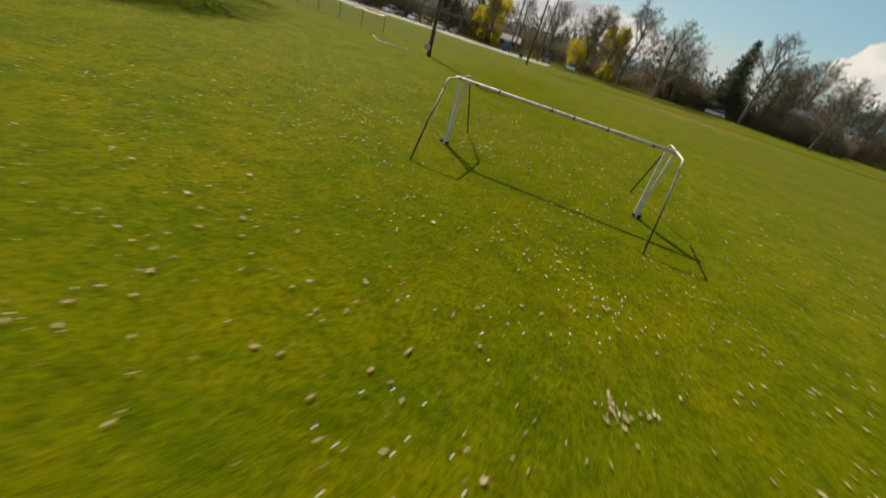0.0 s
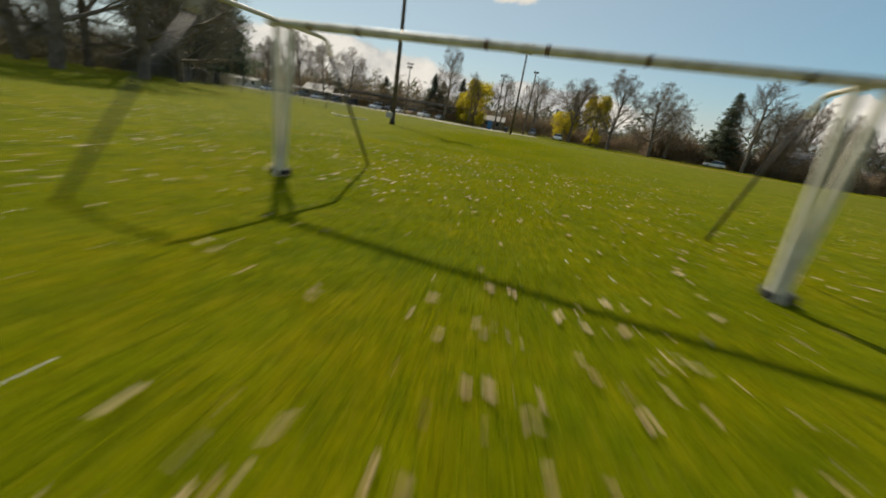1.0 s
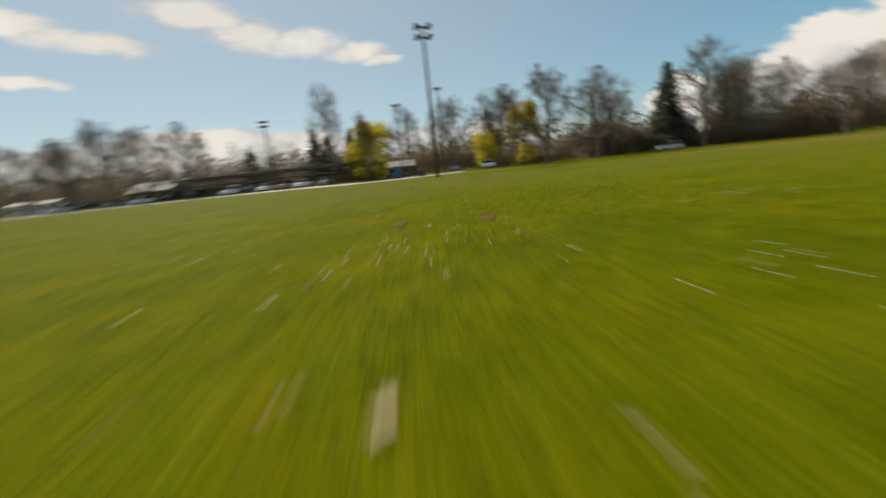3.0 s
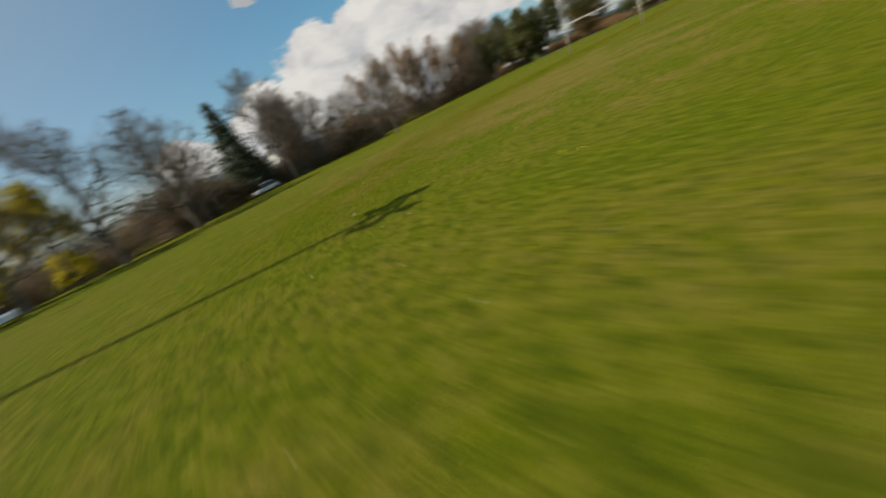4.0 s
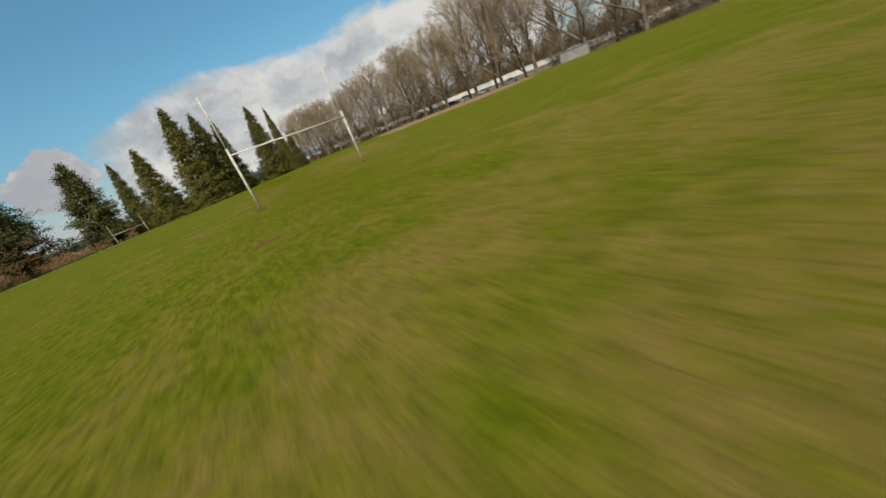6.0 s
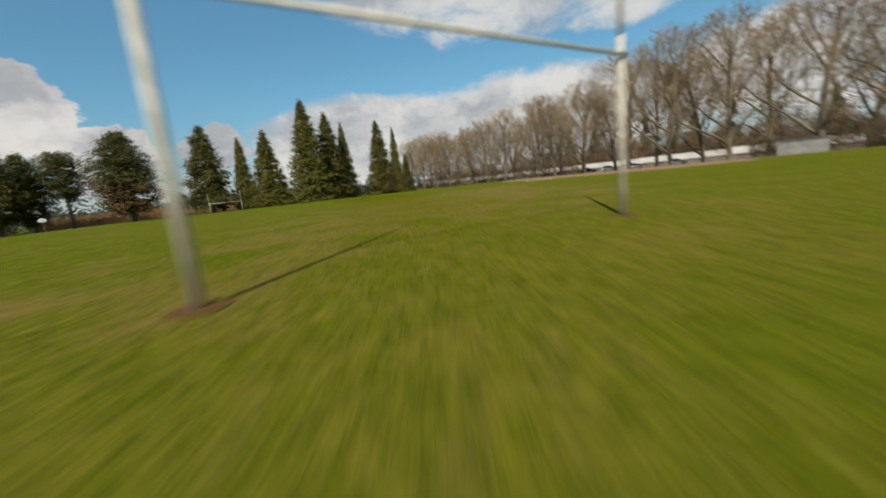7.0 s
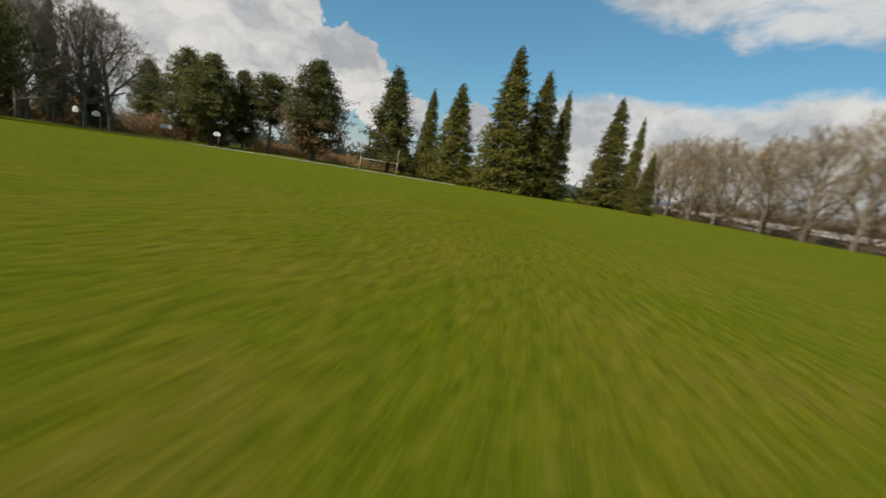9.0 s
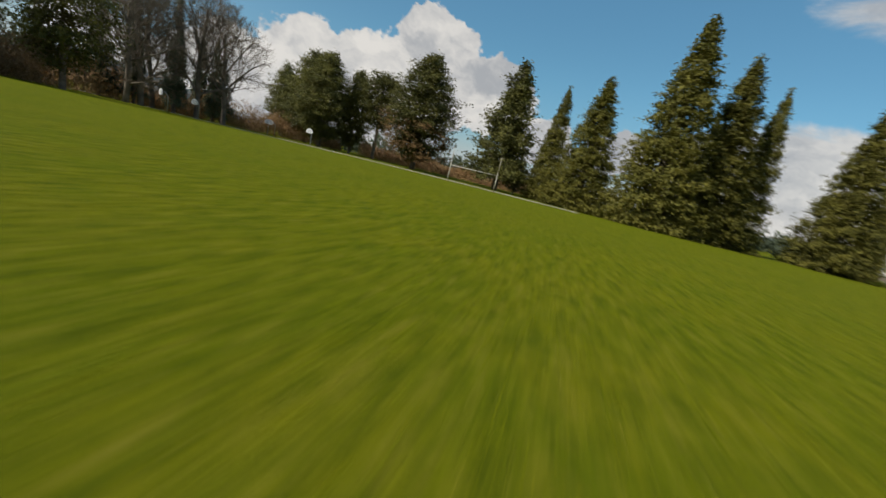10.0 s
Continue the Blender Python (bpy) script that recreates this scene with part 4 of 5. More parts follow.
def thicket(name, pts, h, depth, n, mat, label, seed, size=1.1, fat=1.0):
    """Dense leafless scrub along a line: upright arching stems and clumps of twigs."""
    rnd = random.Random(seed)
    s = Shape()
    pts = [Vector((x, y, 0.0)) for x, y in pts]
    lens = [(pts[i + 1] - pts[i]).length for i in range(len(pts) - 1)]
    total = sum(lens)
    for _ in range(n * 2):
        u, i = rnd.random() * total, 0
        while u > lens[i]:
            u -= lens[i]
            i += 1
        d = (pts[i + 1] - pts[i]).normalized()
        base = pts[i] + d * u + Vector((d.y, -d.x, 0)) * rnd.gauss(0, depth * 0.4)
        local = h * (max(0.18, 0.50 + 0.85 * noise.noise((base.x * 0.16, base.y * 0.16, seed))) + 0.28 * rnd.random())
        zc = rnd.random() ** 0.8 * local
        c = base + Vector((0, 0, zc + gz(base.x, base.y)))
        w = Vector((rnd.gauss(0, 0.6), rnd.gauss(0, 0.6), rnd.uniform(0.1, 1.0))).normalized()
        side = w.orthogonal().normalized()
        side.rotate(Matrix.Rotation(rnd.uniform(0, 3.1), 3, w))
        ln, wd = size * rnd.uniform(0.5, 1.5), size * rnd.uniform(0.015, 0.055) * fat
        s.poly(c - w * ln * 0.5, c + side * wd, c + w * ln * 0.5, c - side * wd)
    return structure(name, s, mat, label, "thicket", kind="stuff")


thicket("thicket", ((36, 103), (44, 103), (52, 103), (58, 99), (64, 94), (70, 88), (74, 82)), 7.5, 5, 26000, BRAMBLE, "dark brown leafless bramble thicket at the field's edge", 1)
thicket("thicket", ((70, 100), (84, 99), (98, 94), (112, 86), (126, 78), (136, 76)), 8.0, 6, 26000, WINTER, "brown leafless scrub along the field's corner", 2)
thicket("thicket", ((-20, 104), (0, 104), (20, 104), (40, 103)), 7.5, 5, 18000, BRAMBLE, "grey-brown scrub behind the bare trees", 3)
thicket("thicket", ((-120, 110), (-90, 110), (-60, 112), (-20, 112)), 11.0, 6, 22000, BRAMBLE, "grey-brown scrub behind the car park", 4)
thicket("thicket", ((-56, 30), (-62, 40), (-70, 55), (-76, 68), (-90, 84)), 5.0, 7, 12000, IVY, "dark evergreen undergrowth below the park trees", 5)
thicket("thicket", ((-52, -2), (-50, 10), (-54, 22), (-58, 32)), 6.0, 7, 9000, IVY, "dark ivy undergrowth west of the lawn", 6)
thicket("thicket", ((136, 84), (148, 88), (160, 92), (175, 88), (190, 84), (200, 72)), 7.0, 6, 20000, BROWN_TWIG, "red-brown scrub behind the ball court", 7)
thicket("thicket", ((200, 66), (206, 50), (208, 34), (206, 18), (200, 8)), 4.2, 6, 15000, BROWN_TWIG, "low rusty-brown scrub beyond the path", 8)
thicket("thicket", ((216, -78), (200, -75), (176, -73), (152, -73), (128, -71), (110, -66)), 5.0, 3, 9000, WINTER, "low tan scrub between the plane trees", 10)
thicket("thicket", ((66, -51), (50, -50), (34, -50), (12, -49), (-10, -46)), 5.0, 3, 12000, BRAMBLE, "brown hedge scrub at the lawn's southern edge", 11)
thicket("thicket", ((260, -122), (200, -124), (160, -121), (120, -114), (90, -106), (60, -98), (20, -96), (-20, -94)), 14.0, 8, 50000, WINTER, "brown winter woods behind the white sheds", 9, 1.9)


def woods(name, pts, h, depth, n, seed, label):
    return thicket(name, pts, h, depth, n, FIR, label, seed, 2.6, 3.2)


woods("far_wood", ((-220, 130), (-120, 165), (-40, 180), (40, 172), (110, 165), (170, 140)), 15, 12, 9000, 21, "dark distant evergreen wood")
woods("far_wood", ((215, 100), (235, 60), (240, 10), (245, -40), (250, -90)), 8, 10, 4000, 22, "dark distant evergreen wood east of the park")
woods("far_wood", ((-80, -20), (-75, -60), (-40, -120), (30, -135), (110, -145), (200, -150)), 10, 12, 6000, 23, "dark distant evergreen wood south of the park")


def ridge(name, az0, az1, far, low, high, seed, label):
    """A long far hill with a wooded, uneven crest, distance haze in its colour."""
    s = Shape()
    n = 60
    rows = []
    for i in range(n + 1):
        a = radians(az0 + (az1 - az0) * i / n)
        ease = math.sin(math.pi * i / n) ** 0.6
        crest = low + (high - low) * ease * (0.75 + 0.35 * noise.noise((i * 0.17, seed, 0))) + 5 * noise.noise((i * 1.3, seed, 4))
        rows.append([(math.sin(a) * (far - 130), math.cos(a) * (far - 130), -2), (math.sin(a) * (far - 50), math.cos(a) * (far - 50), crest * 0.7), (math.sin(a) * far, math.cos(a) * far, crest), (math.sin(a) * (far + 200), math.cos(a) * (far + 200), -2)])
    for r_ in rows:
        s.v += r_
    for i in range(n):
        for j in range(3):
            a = i * 4 + j
            s.f.append((a, a + 1, a + 5, a + 4))
    return structure(name, s, HAZED_HILL, label, "hill", smooth=True)


ridge("hill", 25, 47, 1100, 15, 66, 3, "wooded hill on the skyline, tinted with blue haze")
ridge("hill", -75, 30, 1250, 15, 40, 8, "low wooded hill tinted with blue haze far beyond the car park")
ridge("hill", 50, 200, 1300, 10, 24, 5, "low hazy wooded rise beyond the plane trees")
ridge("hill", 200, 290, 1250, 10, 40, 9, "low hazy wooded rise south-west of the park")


# ---------------------------------------------------------------- tracks and worn ground
strip("gravel_lot", [(-130 + 9 * i, 88 - 0.9 * i) for i in range(16)], 11.0, 0.02, GRAVEL, "pale gravel lane beside the lawn", "gravel lane")
strip("park_path", [(150, 95), (158, 80), (163.5, 62), (164.5, 40), (163, 22), (158, 8)], 4.2, 0.02, GRAVEL, "pale paved park path behind the goal", "path")
strip("service_road", [(250, -82), (200, -84), (150, -82), (110, -76), (85, -66), (50, -61), (0, -60)], 7.0, 0.02, ASPHALT, "grey service road behind the plane trees", "road")


def blob(name, x, y, rx, ry, z, mat, label, category, seed, turn=0.0):
    """An irregular flat patch with a ragged rim."""
    s = Shape()
    n = 56
    rims = []
    for k, f in ((0, 0.0), (1, 0.3), (1, 0.6), (2, 0.93), (3, 1.0)):
        rim = []
        for i in range(n):
            a = 2 * math.pi * i / n
            w = 1 + 0.20 * noise.noise((math.cos(a) * 1.6 + seed, math.sin(a) * 1.6, 2.0)) + 0.10 * noise.noise((math.cos(a) * 7, math.sin(a) * 7 + seed, 5.0))
            px, py = rx * w * f * math.cos(a), ry * w * f * math.sin(a)
            rim.append((px, py, (0.001 if k == 3 else z) + gz(x + px * math.cos(turn) - py * math.sin(turn), y + px * math.sin(turn) + py * math.cos(turn))))
        rims.append(rim)
    s.rings(rims, cap=False)
    return structure(name, s, mat, label, category, Matrix.Translation((x, y, 0)) @ Matrix.Rotation(turn, 4, "Z"))


blob("infield", 84.0, -28.0, 30.0, 17.0, 0.035, DIRT, "reddish-brown bare ball infield at the lawn's edge", "infield", 2, -0.5)
strip("foul_line", [(81.2, -2.9), (79.3, -6.7)], 0.42, 0.03, CREAM, "worn chalk line on the lawn beside the infield", "chalk line")
blob("bare_patch", 41.5, 44.7, 0.40, 0.27, 0.012, EARTH, "brown bare patch in the turf", "bare ground", 4, 0.9)
blob("bare_patch", 0.87, 20.9, 0.11, 0.32, 0.012, EARTH, "small brown bare patch in the turf", "bare ground", 5)
blob("bare_patch", 2.3, 20.5, 0.14, 0.34, 0.012, EARTH, "small brown bare patch in the turf", "bare ground", 7)


# ---------------------------------------------------------------- small fixtures on the lawn
def lying_frame():
    g = thing("fallen_goal_frame", "white goal frame lying flat on the grass", "goal frame", m=Matrix.Translation((0, 0, gz(-10, 15))))
    for name, pts in (("side_bar", ((-10.7, 14.75, 0.05), (-12.45, 17.3, 0.10))), ("crossbar", ((-10.7, 14.75, 0.06), (-8.5, 14.95, 0.06))), ("short_bar", ((-8.6, 14.9, 0.05), (-8.2, 15.5, 0.05)))):
        s = Shape()
        a, b = Vector(pts[0]), Vector(pts[1])
        s.tube([a, a.lerp(b, 0.5), b], 0.042, 8)
        part(name, s, WHITE, g, smooth=True)


lying_frame()


def link_fence():
    """Chain-link fence: steel posts, a top rail and woven wire between them."""
    g = thing("chain_link_fence", "grey chain-link fence with thin steel posts and a top rail", "fence")
    r = random.Random(3)
    feet = []
    for i in range(15):
        x = -14.0 - 2.9 * i
        y = 23.4 + r.uniform(-0.1, 0.1) + 0.32 * i
        feet.append(Vector((x, y, gz(x, y))))
    tall = 1.7
    for p in feet:
        s = Shape()
        s.tube([p, p + Vector((r.uniform(-0.03, 0.03), 0, tall))], 0.03, 6)
        part("fence_post", s, DARK, g)
    for a, b in zip(feet, feet[1:]):
        s = Shape()
        top_a, top_b = a + Vector((0, 0, tall)), b + Vector((0, 0, tall))
        s.tube([top_a, top_a.lerp(top_b, 0.5) - Vector((0, 0, 0.02)), top_b], 0.022, 5)
        part("top_rail", s, STEEL, g, "grey steel top rail")
        s = Shape()
        run = (b - a).length
        pitch = 0.075
        for k in range(-int(tall / pitch), int(run / pitch) + 1):
            for sign in (1, -1):
                u0, u1 = k * pitch, k * pitch + tall
                lo, hi = max(u0, 0.0), min(u1, run)
                if hi - lo < 0.02:
                    continue
                z0, z1 = (lo - u0, hi - u0) if sign > 0 else (tall - (lo - u0), tall - (hi - u0))
                q0 = a.lerp(b, lo / run) + Vector((0, 0, z0))
                q1 = a.lerp(b, hi / run) + Vector((0, 0, z1))
                s.tube([q0, q1], 0.0017, 3, cap=False)
        tagged(part("woven_wire", s, STEEL, g), kind="stuff")


link_fence()
s = Shape()
s.box((-0.28, -0.02, 0), (0.28, 0.02, 0.42), 0.005)
for ob in list(bpy.data.objects):
    if ob.name == "floodlight_pole.001":
        b = part("notice_board", s, STEEL, ob, "small grey notice board")
        b.matrix_basis = Matrix.Translation((-0.25, -0.22, 0.52)) @ pose(0, 0, 0, 0, 0, -8)
        s = Shape()
        s.tube([(0, 0, 0), (0, 0, 0.5)], [0.215, 0.205], 10)
        part("dark_base", s, DARK, ob, "tarred foot of the pole", True)


# ---------------------------------------------------------------- cars
def car(m, paint, label, long=4.4, tall=1.45, wagon=False):
    g = thing("car", label, "car", "parked cars", m)
    half, w = long / 2, 0.88
    prof = [(-half, 0.35), (-half, 0.78), (-half + 0.15, 0.92), (-half * 0.35, 0.98), (half - 0.15, 0.92 if not wagon else 1.0), (half, 0.80), (half, 0.35)]
    s = Shape()
    s.rings([[(x, y * 0.93, z) for x, z in prof] for y in (-w,)] + [[(x, y, z) for x, z in prof] for y in (-w + 0.08, w - 0.08)] + [[(x, w * 0.93, z) for x, z in prof]])
    part("body", s, paint, g, smooth=False)
    back = half - 0.12 if wagon else half * 0.62
    roof = [(-half * 0.38, 0.96), (-half * 0.10, tall), (back - 0.45, tall), (back, 0.96)]
    s = Shape()
    s.rings([[(x, -w + 0.10, z) if z < 1.2 else (x, -w + 0.22, z) for x, z in roof], [(x, w - 0.10, z) if z < 1.2 else (x, w - 0.22, z) for x, z in roof]])
    part("glasshouse", s, GLASS, g, "dark glass")
    s = Shape()
    s.box((-half * 0.10, -w + 0.20, tall - 0.01), (back - 0.42, w - 0.20, tall + 0.05), 0.02)
    part("roof", s, paint, g)
    for x in (-half * 0.62, half * 0.60):
        for y in (-w + 0.08, w - 0.08):
            s = Shape()
            s.tube([(x, y - 0.10, 0.32), (x, y + 0.10, 0.32)], 0.32, 12)
            wheel = part("wheel", s, RUBBER, g)
            s = Shape()
            s.tube([(x, y - 0.115, 0.32), (x, y + 0.115, 0.32)], 0.19, 10)
            part("rim", s, STEEL, wheel)
    return g


CAR_WHITE = plain("white_car_paint", (0.70, 0.71, 0.72), (0.78, 0.79, 0.80), 1.0, 0.25, bump=0.0)
CAR_GREY = plain("grey_car_paint", (0.22, 0.23, 0.25), (0.30, 0.31, 0.33), 1.0, 0.25, 0.3, bump=0.0)
CAR_DARK = plain("dark_car_paint", (0.02, 0.022, 0.03), (0.04, 0.042, 0.05), 1.0, 0.2, bump=0.0)
CAR_TAN = plain("tan_car_paint", (0.30, 0.18, 0.09), (0.38, 0.24, 0.13), 1.0, 0.3, bump=0.0)
PAINTS = ((CAR_WHITE, "white"), (CAR_DARK, "black"), (CAR_GREY, "grey"), (CAR_TAN, "tan"))
r = random.Random(8)
for i, (x, y, p, turn) in enumerate(((-38.1, 84, 0, 80), (-34.7, 84.5, 1, 84), (-31.6, 84, 0, 95), (-28, 84, 3, 88), (-24.5, 84, 0, 82), (-20.5, 85, 2, 92), (-51, 86, 1, 88), (-57, 86, 0, 95), (-63, 87, 2, 85), (-46, 86, 1, 92), (-75, 88, 0, 90), (-69, 88, 1, 85),
                                     (4.1, 86, 2, 84), (10.2, 86, 0, 93), (144, -80, 0, 2), (163.5, -77, 1, 5), (132, -79, 2, 4), (121, -77, 0, 12), (103, -70, 0, 22), (94, -66, 0, 28), (82, -61.5, 0, 20), (175, -80, 0, 3), (188, -81, 2, 0), (155, -80, 1, 3), (112, -74, 1, 18))):
    car(on(x, y, turn + r.uniform(-3, 3), 0.04), PAINTS[p][0], "%s %s parked beside the lawn" % (PAINTS[p][1], "estate car" if i % 3 == 0 else "saloon car"), 4.3 + 0.3 * (i % 2), 1.48 + 0.2 * (i % 3 == 0), i % 3 == 0)


car(on(50.4, 96.0, -14, 0.04), CAR_WHITE, "white sport utility car parked beside the dark scrub", 4.7, 1.72, True)


# ---------------------------------------------------------------- buildings
def gable(m, lx, ly, eave, ridge_h, wall_mat, roof_mat, name, label, windows=3):
    g = thing(name, label, "building", m=m)
    s = Shape()
    s.box((-lx / 2, -ly / 2, 0), (lx / 2, ly / 2, eave))
    part("wall", s, wall_mat, g)
    for e in (-1, 1):
        s = Shape()
        s.poly((e * lx / 2, -ly / 2, eave), (e * lx / 2, ly / 2, eave), (e * lx / 2, 0, ridge_h))
        part("gable_end", s, wall_mat, g)
    s = Shape()
    o, t_ = 0.35, 0.12
    ring = [(-ly / 2 - o, eave - 0.12), (0, ridge_h + 0.05), (ly / 2 + o, eave - 0.12), (ly / 2 + o, eave - 0.12 + t_), (0, ridge_h + 0.05 + t_), (-ly / 2 - o, eave - 0.12 + t_)]
    s.rings([[(-lx / 2 - o, y, z) for y, z in ring], [(lx / 2 + o, y, z) for y, z in ring]])
    part("roof", s, roof_mat, g)
    for side in (-1, 1):
        for i in range(windows):
            x = -lx / 2 + lx * (i + 0.5) / windows
            s = Shape()
            s.box((x - 0.55, side * ly / 2 - 0.03, eave * 0.42), (x + 0.55, side * ly / 2 + 0.03, eave * 0.42 + 1.0), 0.01)
            win = part("window", s, GLASS, g)
            s = Shape()
            s.box((x - 0.68, side * ly / 2 - 0.05, eave * 0.42 - 0.10), (x + 0.68, side * ly / 2 + 0.05, eave * 0.42 - 0.01), 0.01)
            part("sill", s, WHITE, win)
    return g


for i, (x, y, turn, ln) in enumerate(((262, -112, 2, 26), (232, -112, 2, 26), (202, -112, 2, 26), (173, -111, 3, 24), (145, -109, 6, 26), (118, -104, 12, 24), (93, -97, 20, 24), (66, -90, 14, 26), (38, -86, 6, 26))):
    gable(on(x, y, turn), ln - 1, 8, 1.7, 3.3, BROWN_WALL, PALE_ROOF, "long_shed", "long low shed with a pale metal roof behind the plane trees", 0)
gable(on(75, 114, -30), 10, 7, 2.8, 5.2, PALE_WALL, GREY_ROOF, "house", "pale house with a grey gable roof in the scrub")
gable(on(92, 110, -20), 9, 7, 2.8, 5.0, TAN_WALL, GREY_ROOF, "house", "tan house with a gable roof in the scrub")
gable(on(40, 106, 10), 9, 6, 2.6, 4.8, TAN_WALL, GREY_ROOF, "house", "tan bungalow behind the bare trees")
gable(on(70, 104, -15), 13, 7, 5.4, 7.0, PALE_WALL, GREY_ROOF, "house", "grey two-storey house behind the dark thicket", 4)
gable(on(-8, 99, 5), 6, 4, 2.3, 3.4, BROWN_WALL, PALE_ROOF, "hut", "small hut with a pale roof by the lot", 2)
gable(on(-94, 101, 4), 11, 3, 2.4, 2.9, PALE_WALL, PALE_ROOF, "mobile_home", "white mobile home at the car park", 4)
gable(on(-66, 103, 2), 10, 6, 2.6, 4.4, BROWN_WALL, PALE_ROOF, "house", "low brown house with a pale roof", 3)


def shelter():
    """A long open car shelter: flat roof on posts, with rails along front and back."""
    g = thing("long_shelter", "long open-sided grey-brown shelter with a flat roof", "building", m=on(-36, 100))
    s = Shape()
    s.box((-22, -4, 3.95), (22, 4, 4.2), 0.05)
    part("roof", s, GREY_ROOF, g)
    for y in (-3.85, 3.75):
        for z0, z1 in ((3.55, 3.85), (2.2, 2.45)):
            s = Shape()
            s.box((-22, y - 0.08, z0), (22, y + 0.08, z1), 0.01)
            part("beam", s, BROWN_WALL, g)
        for i in range(12):
            s = Shape()
            s.box((-21.7 + i * 3.94 - 0.12, y - 0.12, 0), (-21.7 + i * 3.94 + 0.12, y + 0.12, 3.95), 0.02)
            part("column", s, BROWN_WALL, g)
    for x0 in (-22, 8):
        s = Shape()
        s.box((x0, 3.5, 0), (x0 + 14, 3.66, 1.9))
        part("back_panel", s, TAN_WALL, g)


shelter()


def portable_toilet(m):
    g = thing("portable_toilet", "blue plastic portable toilet with a pale roof", "toilet", m=m)
    s = Shape()
    s.box((-0.55, -0.55, 0.1), (0.55, 0.55, 2.1), 0.05)
    part("cabin", s, BLUE, g)
    s = Shape()
    s.box((-0.58, -0.58, 2.1), (0.58, 0.58, 2.3), 0.09)
    part("roof", s, PALE_ROOF, g)
    s = Shape()
    s.box((-0.36, -0.585, 0.2), (0.36, -0.552, 1.95), 0.01)
    part("door", s, BLUE, g)
    s = Shape()
    s.box((-0.6, -0.6, 0), (0.6, 0.6, 0.12), 0.02)
    part("base", s, DARK, g)


portable_toilet(on(-6.9, 84))
g = thing("waste_bin", "dark wheeled waste bin at the lane's end", "bin", m=on(-1.6, 72))
s = Shape()
s.rings([[(-0.35, -0.35, 0.1), (0.35, -0.35, 0.1), (0.35, 0.35, 0.1), (-0.35, 0.35, 0.1)], [(-0.45, -0.45, 1.0), (0.45, -0.45, 1.0), (0.45, 0.45, 1.0), (-0.45, 0.45, 1.0)]])
part("body", s, DARK, g)
s = Shape()
s.box((-0.48, -0.5, 1.0), (0.48, 0.48, 1.08), 0.03)
part("lid", s, BLUE, g)
g = thing("bollard", "short dark timber bollard by the lot", "bollard", m=on(3.4, 78))
s = Shape()
s.tube([(0, 0, 0), (0, 0, 1.2), (0, 0, 1.3)], [0.13, 0.12, 0.05], 8)
part("post", s, POLEWOOD, g)


def hoop(m):
    g = thing("basketball_hoop", "white fan-shaped basketball backboard on a grey pole", "basketball hoop", "court hoops", m)
    s = Shape()
    s.tube([(0, 0.9, 0), (0, 0.9, 2.3), (0, 0.55, 2.75), (0, 0.05, 2.8)], 0.06, 8)
    part("pole", s, STEEL, g, smooth=True)
    s = Shape()
    out = [(0.68 * math.cos(a), 2.55 + 0.62 * math.sin(a)) for a in [math.pi * i / 10 for i in range(11)]] + [(-0.55, 2.36), (-0.3, 2.30), (0.3, 2.30), (0.55, 2.36)]
    s.rings([[(x, -0.025, z) for x, z in out], [(x, 0.025, z) for x, z in out]])
    board = part("backboard", s, CAR_WHITE, g, "white fan-shaped board")
    s = Shape()
    for z0, z1, x0, x1 in ((2.45, 2.49, -0.28, 0.28), (2.80, 2.84, -0.28, 0.28), (2.45, 2.84, -0.28, -0.24), (2.45, 2.84, 0.24, 0.28)):
        s.box((x0, -0.034, z0), (x1, -0.027, z1))
    part("target_square", s, DARK, board)
    s = Shape()
    s.tube([(0.23 * math.cos(2 * math.pi * i / 14), -0.30 + 0.23 * math.sin(2 * math.pi * i / 14), 2.45) for i in range(15)], 0.012, 5)
    part("rim", s, RUST, g)


for x, y, turn in ((144.8, 68.7, -112), (153.3, 72.2, -88), (168.5, 70.5, -60), (166.8, 68.3, -115), (165.0, 58.2, -84)):
    hoop(on(x, y, turn))


def backstop(m):
    g = thing("dugout", "small grey dugout of block walls with a flat roof", "dugout", m=m)
    for name, lo, hi in (("back_wall", (-3, 1.0, 0), (3, 1.2, 2.2)), ("side_wall", (-3, -1, 0), (-2.8, 1, 2.2)), ("side_wall", (2.8, -1, 0), (3, 1, 2.2)), ("roof", (-3.2, -1.3, 2.2), (3.2, 1.4, 2.35)), ("bench", (-2.6, 0.5, 0.4), (2.6, 0.9, 0.46))):
        s = Shape()
        s.box(lo, hi, 0.01)
        part(name, s, CONCRETE if name != "roof" else GREY_ROOF, g)


backstop(on(58, -44, 10))


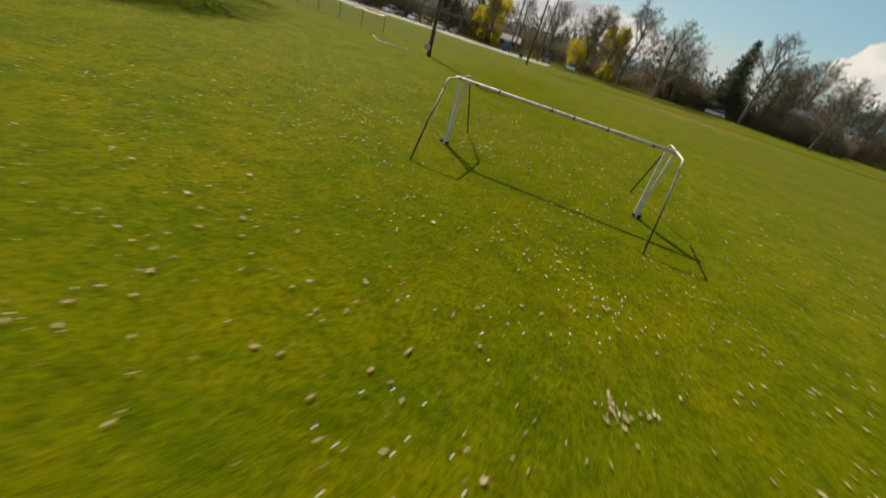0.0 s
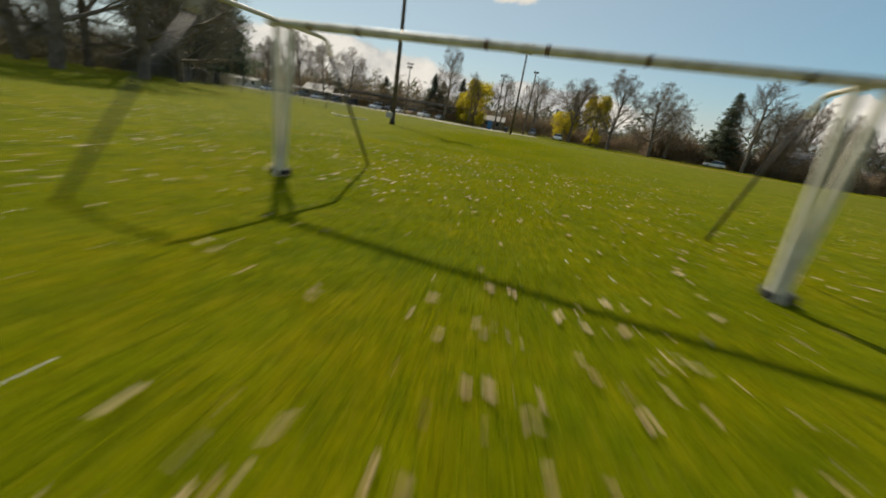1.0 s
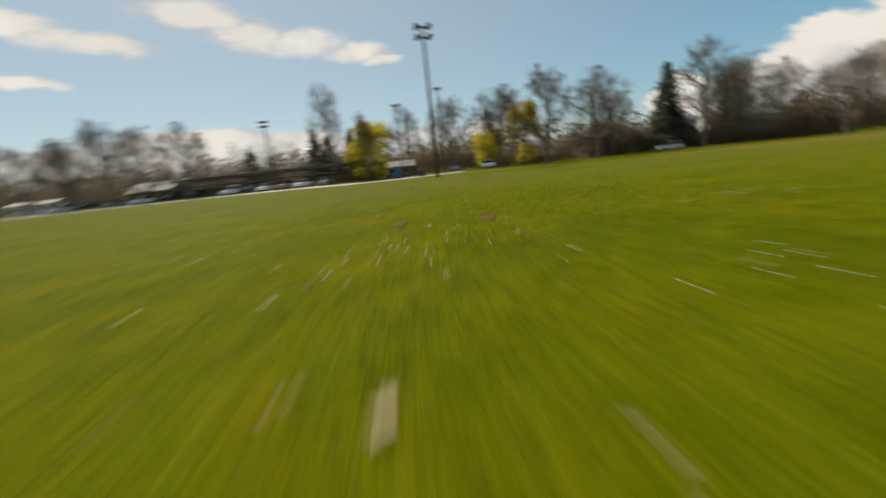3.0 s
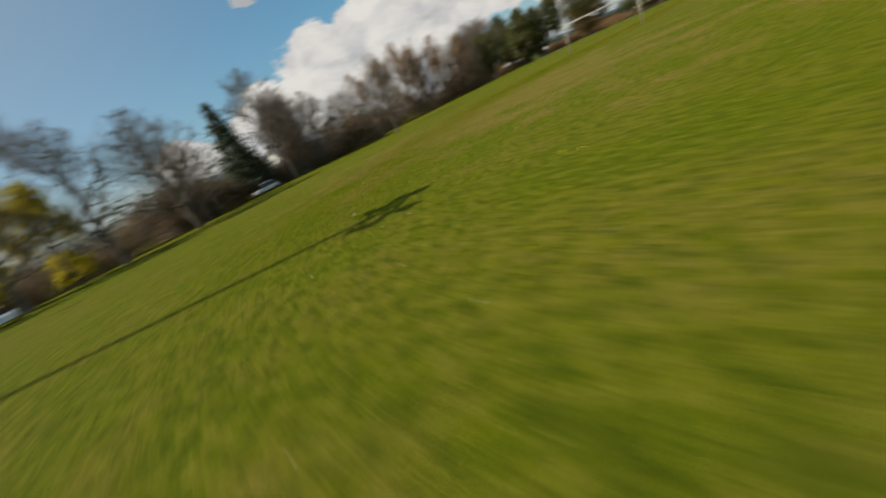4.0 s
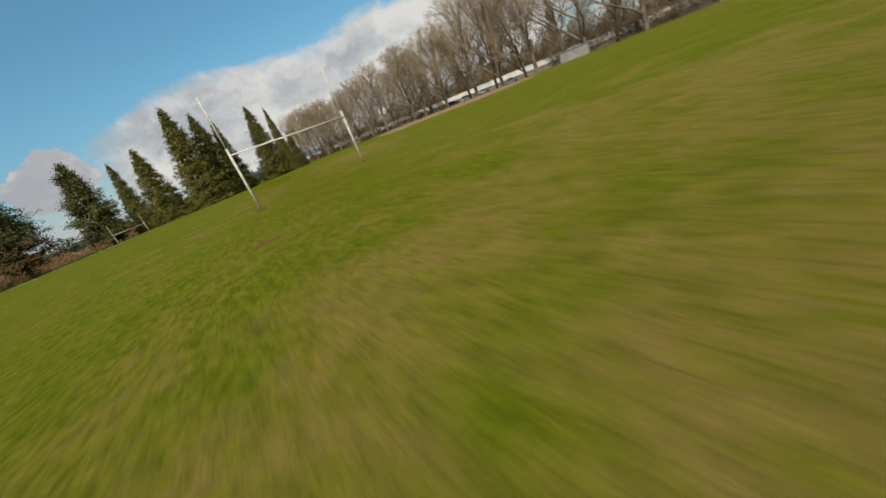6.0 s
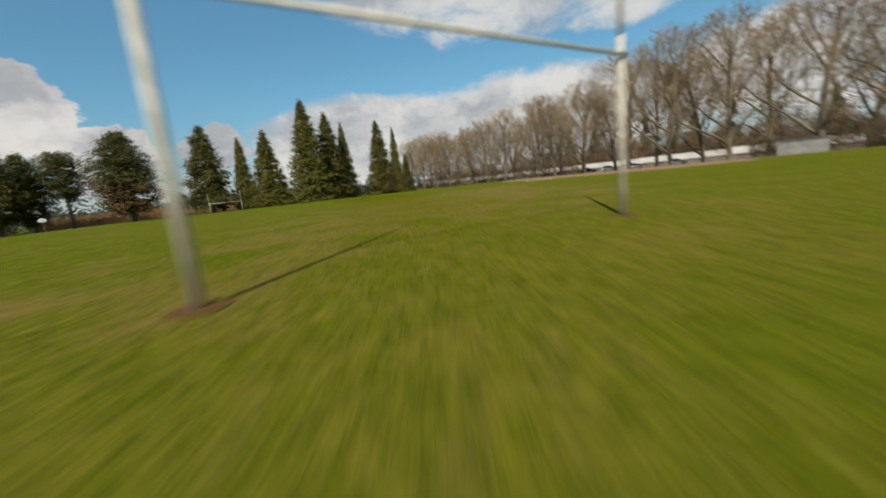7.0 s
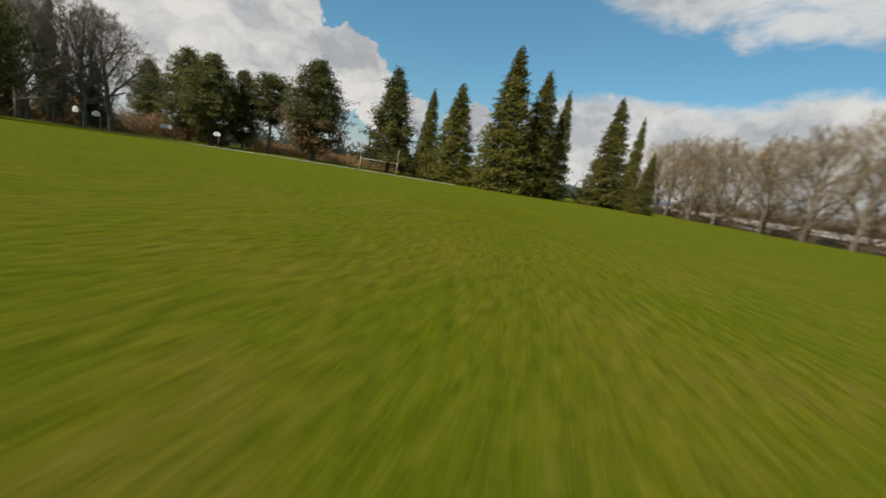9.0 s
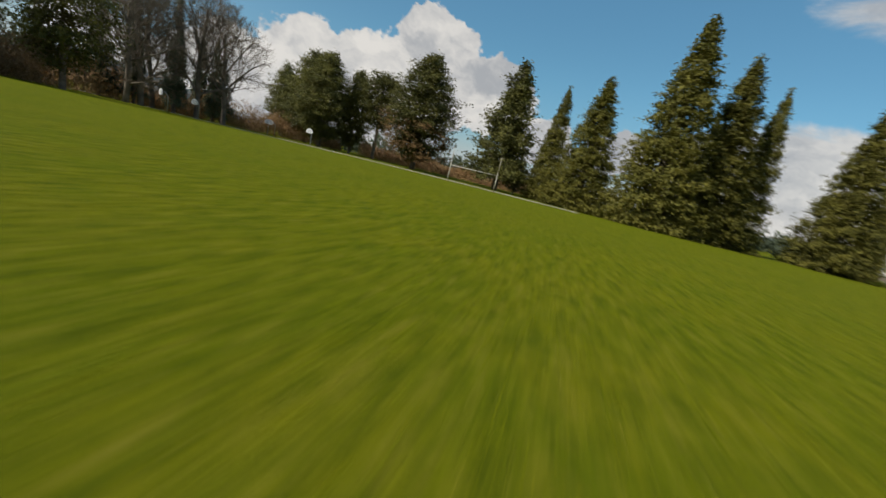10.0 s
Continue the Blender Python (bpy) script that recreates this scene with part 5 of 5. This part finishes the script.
# ---------------------------------------------------------------- litter of leaves, daisies, grass
def leaf_litter():
    """Fallen maple leaves, pale and curled, strewn over the lawn."""
    rnd = random.Random(77)
    s = Shape()

    def leaf(x, y, size):
        turn, ground_z = rnd.uniform(0, 6.3), gz(x, y)
        size *= 0.70
        tilt = Matrix.Rotation(rnd.gauss(0, 0.15), 3, "X") @ Matrix.Rotation(rnd.gauss(0, 0.15), 3, "Y")
        rim = []
        slim = rnd.uniform(0.35, 0.75)
        for i in range(10):
            a = 2 * math.pi * i / 10
            rr = size * ((1.0 if i % 2 == 0 else 0.55) * rnd.uniform(0.8, 1.15))
            u, w = rr * 1.2 * math.cos(a), rr * slim * math.sin(a)
            p = tilt @ Vector((u * math.cos(turn) - w * math.sin(turn), u * math.sin(turn) + w * math.cos(turn), 0.10 * rr * (1 if i % 2 == 0 else -0.3)))
            rim.append(p + Vector((x, y, 0.04 + ground_z)))
        n = len(s.v)
        s.v += [tuple(p) for p in rim] + [(x, y, 0.035 + ground_z)]
        for i in range(10):
            s.f.append((n + i, n + (i + 1) % 10, n + 10))

    for _ in range(14000):
        x, y = rnd.uniform(-26, 34), rnd.uniform(-24, 40)
        if noise.noise((x * 0.25, y * 0.25, 7.0)) + rnd.uniform(-0.6, 0.6) < 0.02 + 0.05 * max(0, y + 5):
            continue
        leaf(x, y, rnd.choice((0.03, 0.04, 0.05, 0.065, 0.08)) * rnd.uniform(0.8, 1.2))
    for _ in range(1600):
        leaf(rnd.uniform(-8, 17), rnd.uniform(-20, 3), rnd.choice((0.025, 0.035, 0.05, 0.065)))
    for _ in range(260):
        leaf(rnd.uniform(-7, 13), rnd.uniform(-4, 26), rnd.uniform(0.03, 0.075))
    for _ in range(650):
        leaf(rnd.gauss(4.5, 4.5), rnd.uniform(-9.5, -2.0), rnd.uniform(0.035, 0.085))
    for cx, cy, n, sp in ((6.66, -17.7, 24, 0.12), (7.1, -17.5, 10, 0.06), (-0.7, -11.9, 40, 0.6), (6.4, -12.0, 50, 0.8), (5.9, -14.3, 40, 0.5), (6.0, -3.0, 70, 2.2), (9.5, -14.0, 50, 1.2)):
        for _ in range(n):
            leaf(cx + rnd.gauss(0, sp), cy + rnd.gauss(0, sp), rnd.uniform(0.03, 0.075))
    for x, y, size in ((9.3, 41.55, 0.11), (7.87, 41.76, 0.10), (11.3, 39.37, 0.12), (40.69, 44.67, 0.11), (40.89, 42.81, 0.10), (16.44, 46.42, 0.10), (15.1, 45.25, 0.12), (2.21, 15.62, 0.07), (1.38, 15.88, 0.11)):
        leaf(x, y, size)
    for _ in range(220):
        leaf(rnd.uniform(0, 75), rnd.uniform(15, 52), rnd.uniform(0.03, 0.075))
    structure("fallen_leaves", s, LEAF_TAN, "pale tan dried maple leaves strewn on the lawn", "leaves", kind="stuff")


leaf_litter()


def daisies():
    rnd = random.Random(78)
    s = Shape()
    for _ in range(150):
        cx, cy = rnd.uniform(-14, 24), rnd.uniform(-21, 22)
        for _ in range(rnd.randint(4, 16)):
            x, y = cx + rnd.gauss(0, 0.5), cy + rnd.gauss(0, 0.5)
            n = len(s.v)
            s.v += [(x + 0.014 * math.cos(a), y + 0.014 * math.sin(a), 0.055 + gz(x, y)) for a in [i * 1.047 for i in range(6)]]
            s.f.append(tuple(range(n, n + 6)))
    structure("daisies", s, DAISY, "small white daisies open in the grass", "flowers", kind="stuff")


daisies()


def dandelions():
    """Open yellow flower heads in loose groups."""
    rnd = random.Random(79)
    s = Shape()
    for cx, cy in ((15.0, 45.26), (13.76, 44.25), (17.05, 43.37), (16.6, 43.7), (9, 36)):
        for _ in range(rnd.randint(1, 3)):
            x, y = cx + rnd.gauss(0, 0.15), cy + rnd.gauss(0, 0.15)
            s.rings([[(x + q * math.cos(i * 0.785), y + q * math.sin(i * 0.785), z) for i in range(8)] for q, z in ((0.005, 0.0), (0.006, 0.04), (0.016, 0.050), (0.010, 0.058))])
    structure("dandelions", s, DANDELION, "yellow dandelion heads in the grass", "flowers", kind="stuff")


dandelions()


def blades(name, line, count, spread, label, seed):
    """Short grass along a line of the plan, one triangle a blade."""
    rng = np.random.default_rng(seed)
    u = rng.uniform(0, len(line) - 1.0001, count)
    k = u.astype(int)
    ends = np.array(line, float)
    p = ends[k] + (ends[k + 1] - ends[k]) * (u - k)[:, None] + rng.normal(0, spread, (count, 2))
    n = len(p)
    a, lean = rng.uniform(0, 6.283, n), rng.normal(0, 0.022, (n, 2))
    h = rng.uniform(0.022, 0.055, n) * (0.8 + 0.5 * np.sin(p[:, 0] * 1.7 + 2 * np.sin(p[:, 1] * 0.9)) ** 2)
    w = rng.uniform(0.003, 0.006, n)
    low = np.array([gz(x, y) for x, y in p.tolist()])
    v = np.zeros((n, 3, 3))
    v[:, 0, 2], v[:, 1, 2] = low, low
    v[:, 0, 0], v[:, 0, 1] = p[:, 0] - w * np.cos(a), p[:, 1] - w * np.sin(a)
    v[:, 1, 0], v[:, 1, 1] = p[:, 0] + w * np.cos(a), p[:, 1] + w * np.sin(a)
    v[:, 2, 0], v[:, 2, 1], v[:, 2, 2] = p[:, 0] + lean[:, 0], p[:, 1] + lean[:, 1], low + h
    me = bpy.data.meshes.new(name)
    me.vertices.add(3 * n)
    me.vertices.foreach_set("co", v.ravel())
    me.loops.add(3 * n)
    me.loops.foreach_set("vertex_index", np.arange(3 * n))
    me.polygons.add(n)
    me.polygons.foreach_set("loop_start", np.arange(0, 3 * n, 3))
    me.update(calc_edges=True)
    me.materials.append(GRASS)
    return tagged(new(name, me), label, "grass", kind="stuff")


blades("grass", ((5, -21), (5.5, -12), (4, -2), (3, 10), (2.5, 24)), 330000, 3.6, "short mown yellow-green grass blades", 4)
blades("grass", ((8, 43), (20, 47), (34, 45), (50, 37), (66, 27), (84, 19), (103, 13)), 250000, 2.6, "short worn grass blades on the playing field", 5)
